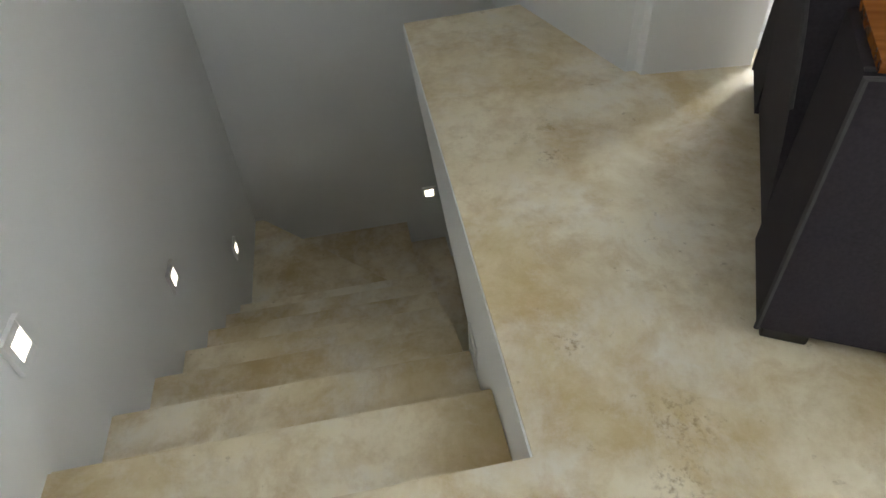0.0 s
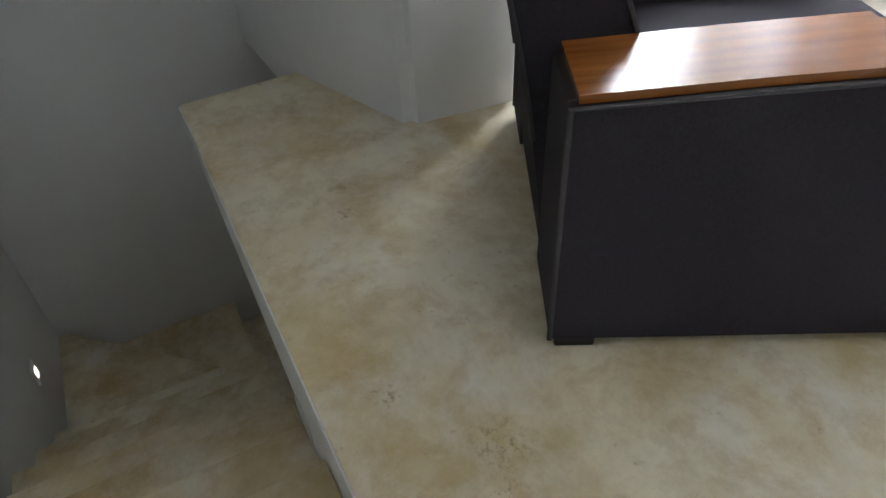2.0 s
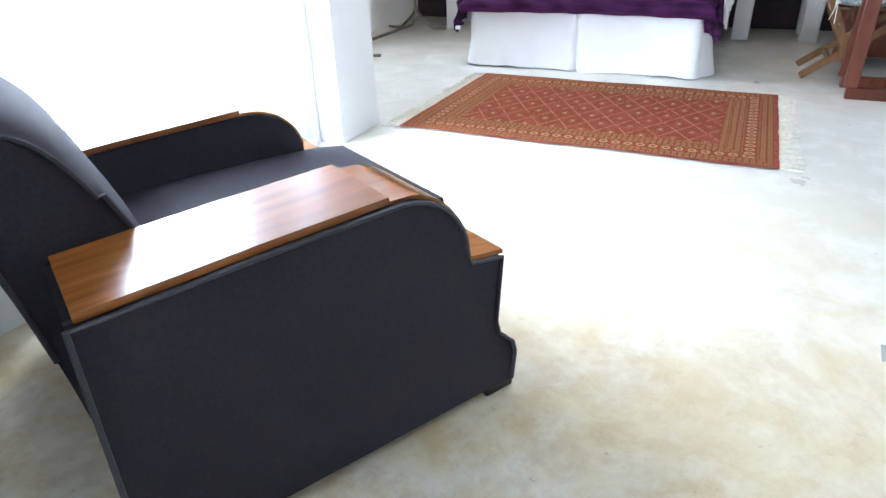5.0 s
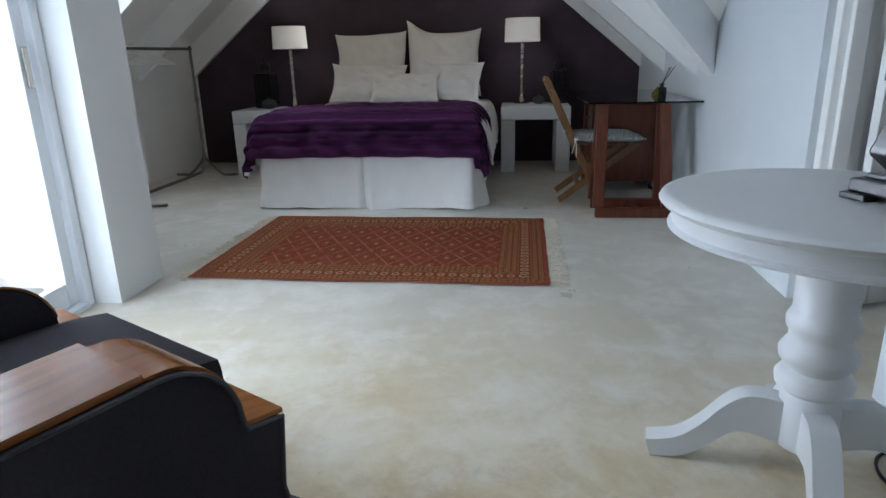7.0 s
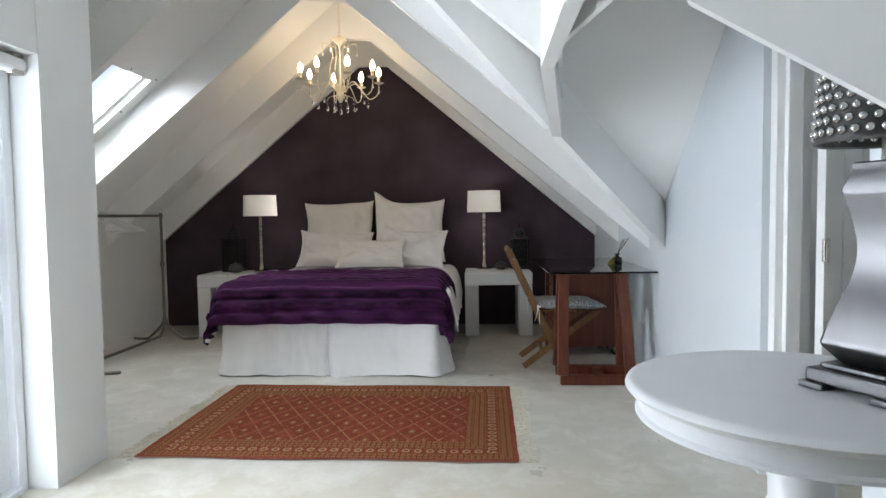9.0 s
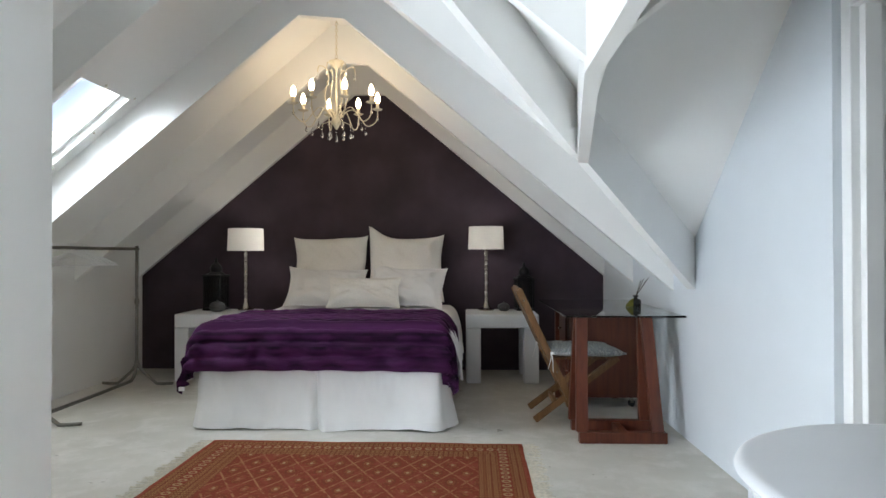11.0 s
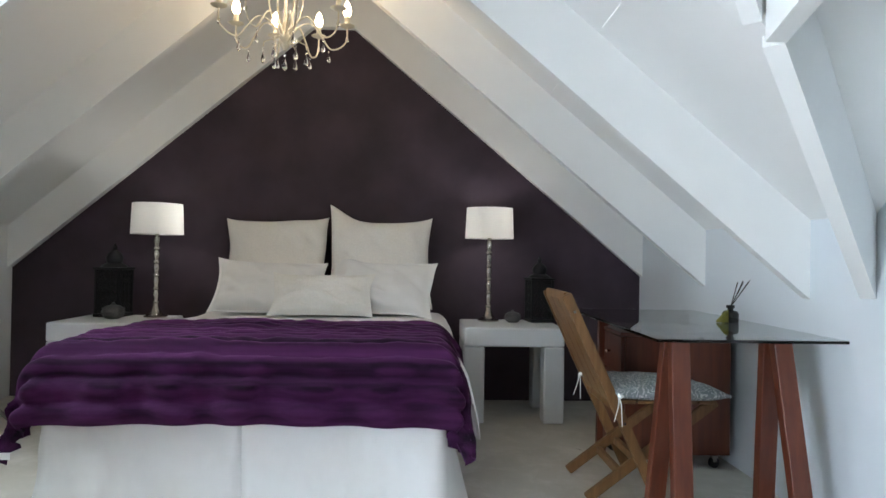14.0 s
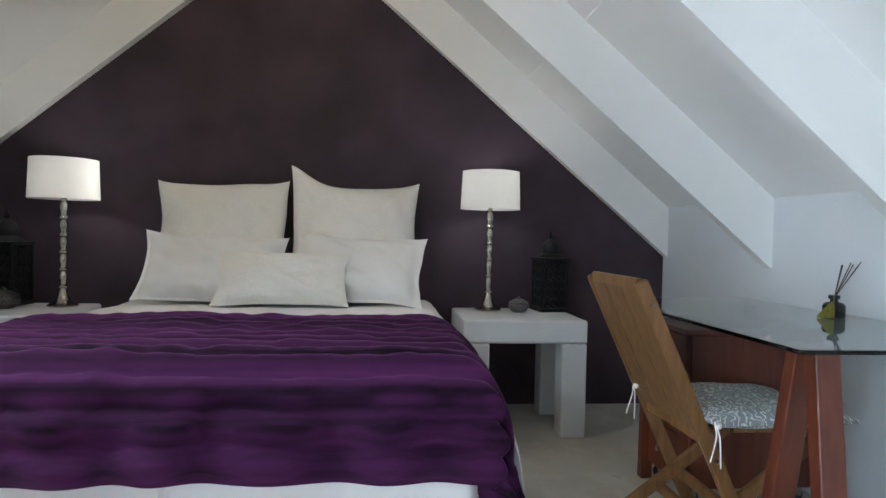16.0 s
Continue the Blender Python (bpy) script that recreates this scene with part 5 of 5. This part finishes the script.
def pedestal():
    t = thing("drawer_unit", pose(1.165, 4.49, 0), "red-brown wooden drawer unit on castors under the desk", "cabinet")
    W, D, z0, z1 = 0.55, 0.38, 0.075, 0.66
    b = bmesh.new()
    box(b, 0.02, 0, z0, W, D, z1, 0.004)
    part("body", b, REDWOOD, t)
    b = bmesh.new()
    box(b, -0.005, -0.005, z1 + 0.0005, W + 0.005, D + 0.005, z1 + 0.02, 0.004)
    part("top", b, REDWOOD, t)
    for k in range(3):
        b = bmesh.new()
        h = (z1 - z0) / 3
        box(b, 0.0, 0.006, z0 + k * h + 0.004, 0.0195, D - 0.006, z0 + (k + 1) * h - 0.004, 0.003)
        dr = part("drawer", b, REDWOOD, t)
        b = bmesh.new()
        lathe(b, [(0.006, 0), (0.006, 0.012), (0.012, 0.02), (0.004, 0.026)], 12, pose(0, D / 2, z0 + (k + 0.5) * h, 0, -90, 0))
        part("knob", b, CHROME, dr, "small metal knob", smooth=True)
    for x in (0.06, W - 0.06):
        for y in (0.05, D - 0.05):
            b = bmesh.new()
            lathe(b, [(0.012, -0.012), (0.026, -0.010), (0.027, 0.010), (0.012, 0.012)], 16, pose(x, y, 0.027, 90, 0, 20))
            w = part("castor", b, CORD, t, "small black castor", smooth=True)
            b = bmesh.new()
            box(b, x - 0.012, y - 0.018, 0.03, x + 0.012, y + 0.018, 0.0745, 0.003)
            part("fork", b, CHROME, w, "metal castor fork")


pedestal()


# ---- folding chair ----
def cushion_material():
    m = mat("script_print", (0.24, 0.26, 0.27), 0.9, var=0.05, scale=30, bump=0.2, bscale=60)
    n, l = m.node_tree.nodes, m.node_tree.links
    bs = n["Principled BSDF"]
    tc = n.new("ShaderNodeTexCoord")
    wv = n.new("ShaderNodeTexWave")
    wv.inputs["Scale"].default_value, wv.inputs["Distortion"].default_value = 13, 16
    wv.inputs["Detail"].default_value, wv.inputs["Detail Scale"].default_value = 3, 2.2
    l.new(tc.outputs["Object"], wv.inputs["Vector"])
    r = n.new("ShaderNodeValToRGB")
    r.color_ramp.elements[0].position, r.color_ramp.elements[1].position = 0.80, 0.90
    r.color_ramp.elements[0].color, r.color_ramp.elements[1].color = (0.23, 0.25, 0.26, 1), (0.62, 0.63, 0.62, 1)
    l.new(wv.outputs["Fac"], r.inputs[0])
    l.new(r.outputs[0], bs.inputs["Base Color"])
    return m


def folding_chair():
    t = thing("folding_chair", pose(0, 0, 0), "folding teak chair drawn up to the glass desk", "chair")
    y0, y1 = 4.05, 4.49

    def rail(name, p, q, y, w=0.045, th=0.022):
        p, q = Vector((p[0], 0, p[1])), Vector((q[0], 0, q[1]))
        d = (q - p).normalized()
        nn = Vector((-d.z, 0, d.x)) * (w / 2)
        b_ = bmesh.new()
        prism(b_, [(*(p + nn).xz, 0)[0:1] + (y,) + ((p + nn).z,), ((p - nn).x, y, (p - nn).z), ((q - nn).x, y, (q - nn).z), ((q + nn).x, y, (q + nn).z)], (0, th, 0))
        bmesh.ops.bevel(b_, geom=b_.edges[:], offset=0.004, segments=2, affect="EDGES")
        return part(name, b_, TEAK, t)

    top, low = (0.788, 0.888), (1.195, 0.012)
    for y in (y0, y1 - 0.022):
        rail("back_leg", top, low, y)
    for y in (y0 + 0.03, y1 - 0.052):
        rail("front_leg", (0.895, 0.014), (1.45, 0.435), y)
    # back boards between the rails
    d = (Vector((low[0], 0, low[1])) - Vector((top[0], 0, top[1]))).normalized()
    nn = Vector((d.z, 0, -d.x))
    for k in range(3):
        ya = y0 + 0.024 + k * 0.134
        b_ = bmesh.new()
        p, q = Vector((top[0], 0, top[1])) + d * 0.02, Vector((top[0], 0, top[1])) + d * 0.50
        prism(b_, [(p.x, ya, p.z), (q.x, ya, q.z), (q.x, ya + 0.131, q.z), (p.x, ya + 0.131, p.z)], nn * 0.016)
        bmesh.ops.bevel(b_, geom=b_.edges[:], offset=0.002, segments=1, affect="EDGES")
        part("back_board", b_, TEAK, t)
    for f in (0.010, 0.53, 0.80):
        b_ = bmesh.new()
        p = Vector((top[0], 0, top[1])) + d * f
        box(b_, p.x - 0.011, y0 + 0.023, p.z - 0.018, p.x + 0.011, y1 - 0.023, p.z + 0.018, 0.004)
        part("cross_rail", b_, TEAK, t)
    b_ = bmesh.new()
    box(b_, 1.03, y0 + 0.053, 0.10, 1.055, y1 - 0.053, 0.135, 0.004)
    part("cross_rail", b_, TEAK, t)
    for k in range(5):
        b_ = bmesh.new()
        x = 1.02 + k * 0.088
        box(b_, x, y0 + 0.026, 0.422, x + 0.078, y1 - 0.026, 0.438, 0.003)
        part("seat_slat", b_, TEAK, t)
    for y in (y0 - 0.004, y1 + 0.004):
        for f in (0.08, 0.60):
            p = Vector((top[0], 0, top[1])) + d * f
            b_ = bmesh.new()
            lathe(b_, [(0.006, -0.003), (0.006, 0.003)], 10, pose(p.x, y, p.z, 90))
            part("rivet", b_, CHROME, t, "small metal rivet")


folding_chair()


def seat_cushion():
    b = bmesh.new()
    n = 20
    t = 0.055
    gs = []
    for s in (1, -1):
        g = [[b.verts.new((0.245 * u * (1 - 0.05 * (1 - v * v)), 0.235 * v * (1 - 0.04 * (1 - u * u)), s * (0.006 + t / 2 * ((1 - u ** 4) * (1 - v ** 4)) ** 0.5 + 0.005 * noise.noise((u * 3, v * 3, s))))) for u in [-1 + 2 * i / n for i in range(n + 1)]] for v in [-1 + 2 * j / n for j in range(n + 1)]]
        for p, q in zip(g, g[1:]):
            for i in range(n):
                b.faces.new((p[i], p[i + 1], q[i + 1], q[i]))
        gs.append(g)
    rim = lambda g: [g[0][i] for i in range(n)] + [g[j][n] for j in range(n)] + [g[n][n - i] for i in range(n)] + [g[n - j][0] for j in range(n)]
    ra, rb = rim(gs[0]), rim(gs[1])
    for i in range(len(ra)):
        k = (i + 1) % len(ra)
        b.faces.new((ra[k], ra[i], rb[i], rb[k]))
    bmesh.ops.recalc_face_normals(b, faces=b.faces)
    c = link("seat_cushion", b, cushion_material(), True)
    c.matrix_world = pose(1.225, 4.235, 0.472, 0, 1, 5)
    tagged(c, "grey script-printed seat cushion tied to the folding chair", "cushion")
    for y in (-0.245, 0.24):
        b = bmesh.new()
        for dx, dz in ((-0.05, -0.10), (-0.015, -0.12)):
            tube(b, smooth_line([(-0.235, y * 0.95, 0), (-0.26, y, 0.01), (-0.245 + dx * 0.3, y * 1.04, -0.03), (-0.23 + dx, y * 1.06, dz)], 4), 0.0032, 5, 0.002)
        bmesh.ops.create_icosphere(b, subdivisions=2, radius=0.008, matrix=Matrix.Translation((-0.25, y * 1.02, 0.0)))
        part("tie", b, COTTON, c, "knotted white cord tie", smooth=True)


seat_cushion()


# ---- reed diffuser ----
def diffuser(m):
    t = thing("reed_diffuser", m, "black glass reed diffuser with an olive tassel on the desk", "diffuser")
    b = bmesh.new()
    lathe(b, [(0.034, 0.0), (0.037, 0.004), (0.037, 0.042), (0.030, 0.052), (0.013, 0.057), (0.013, 0.066), (0.019, 0.067), (0.019, 0.080), (0.016, 0.081)], 22)
    part("bottle", b, BLACKGLASS, t, smooth=True)
    rng = random.Random(8)
    for k in range(6):
        b = bmesh.new()
        tube(b, [(0, 0, 0.07), (0.035 + rng.uniform(0, 0.05), rng.uniform(-0.03, 0.03), 0.20 + rng.uniform(-0.015, 0.01))], 0.0018, 5)
        part("reed", b, REED, t)
    b = bmesh.new()
    for k in range(70):
        a, r = rng.uniform(0, 6.28), rng.uniform(0.005, 0.032)
        tube(b, [(-0.022, -0.022, 0.058), (-0.036 + 0.3 * r * math.cos(a), -0.034 + 0.3 * r * math.sin(a), 0.05), (-0.052 + r * math.cos(a), -0.03 + r * math.sin(a), 0.002)], 0.0016, 4)
    part("tassel", b, TASSEL, t, "olive-yellow thread tassel")["kind"] = "stuff"


diffuser(pose(1.635, 4.34, 0.752, 0, 0, 0))

# ---- wall fittings ----
so = thing("wall_socket", pose(XR, 4.72, 0.36, 0, 0, 0), "white double wall socket on the pale wall", "socket")
b = bmesh.new()
box(b, -0.010, -0.05, -0.045, 0.0, 0.05, 0.045, 0.003)
part("plate", b, PLASTIC, so)
for y in (-0.022, 0.022):
    b = bmesh.new()
    for dy, dz in ((-0.008, 0.008), (0.008, 0.008), (0, -0.010)):
        tube(b, [(-0.0102, y + dy, dz), (-0.0112, y + dy, dz)], 0.0028, 8)
    part("socket_holes", b, CORD, so)

hk = thing("tie_back", pose(-1.715, -0.110, 0.43), "pale fabric tie-back hanging on the wall by the stairs", "tie-back")
b = bmesh.new()
tube(b, smooth_line([(0, -0.012, 0.5), (0.004, -0.015, 0.3), (0.012, -0.016, 0.12), (0.02, -0.016, 0.0)], 5), 0.010, 8, 0.006)
part("cord", b, LINEN, hk, smooth=True)
b = bmesh.new()
tube(b, smooth_line([(-0.03, -0.012, 0.5), (-0.05, -0.02, 0.3), (-0.055, -0.02, 0.15), (-0.04, -0.02, 0.06)], 5), 0.022, 8, 0.010)
part("fabric", b, LINEN, hk, smooth=True)

# light of the lit bulbs
for x, y in ((0.632, 5.76), (-1.63, 5.73)):
    lamp("bedside_light", "POINT", pose(x, y, 1.275), 2.4, (1.0, 0.93, 0.84), 0.03)
lamp("chandelier_light", "POINT", pose(-0.54, 4.62, 2.40), 6.4, (1.0, 0.80, 0.58), 0.2)
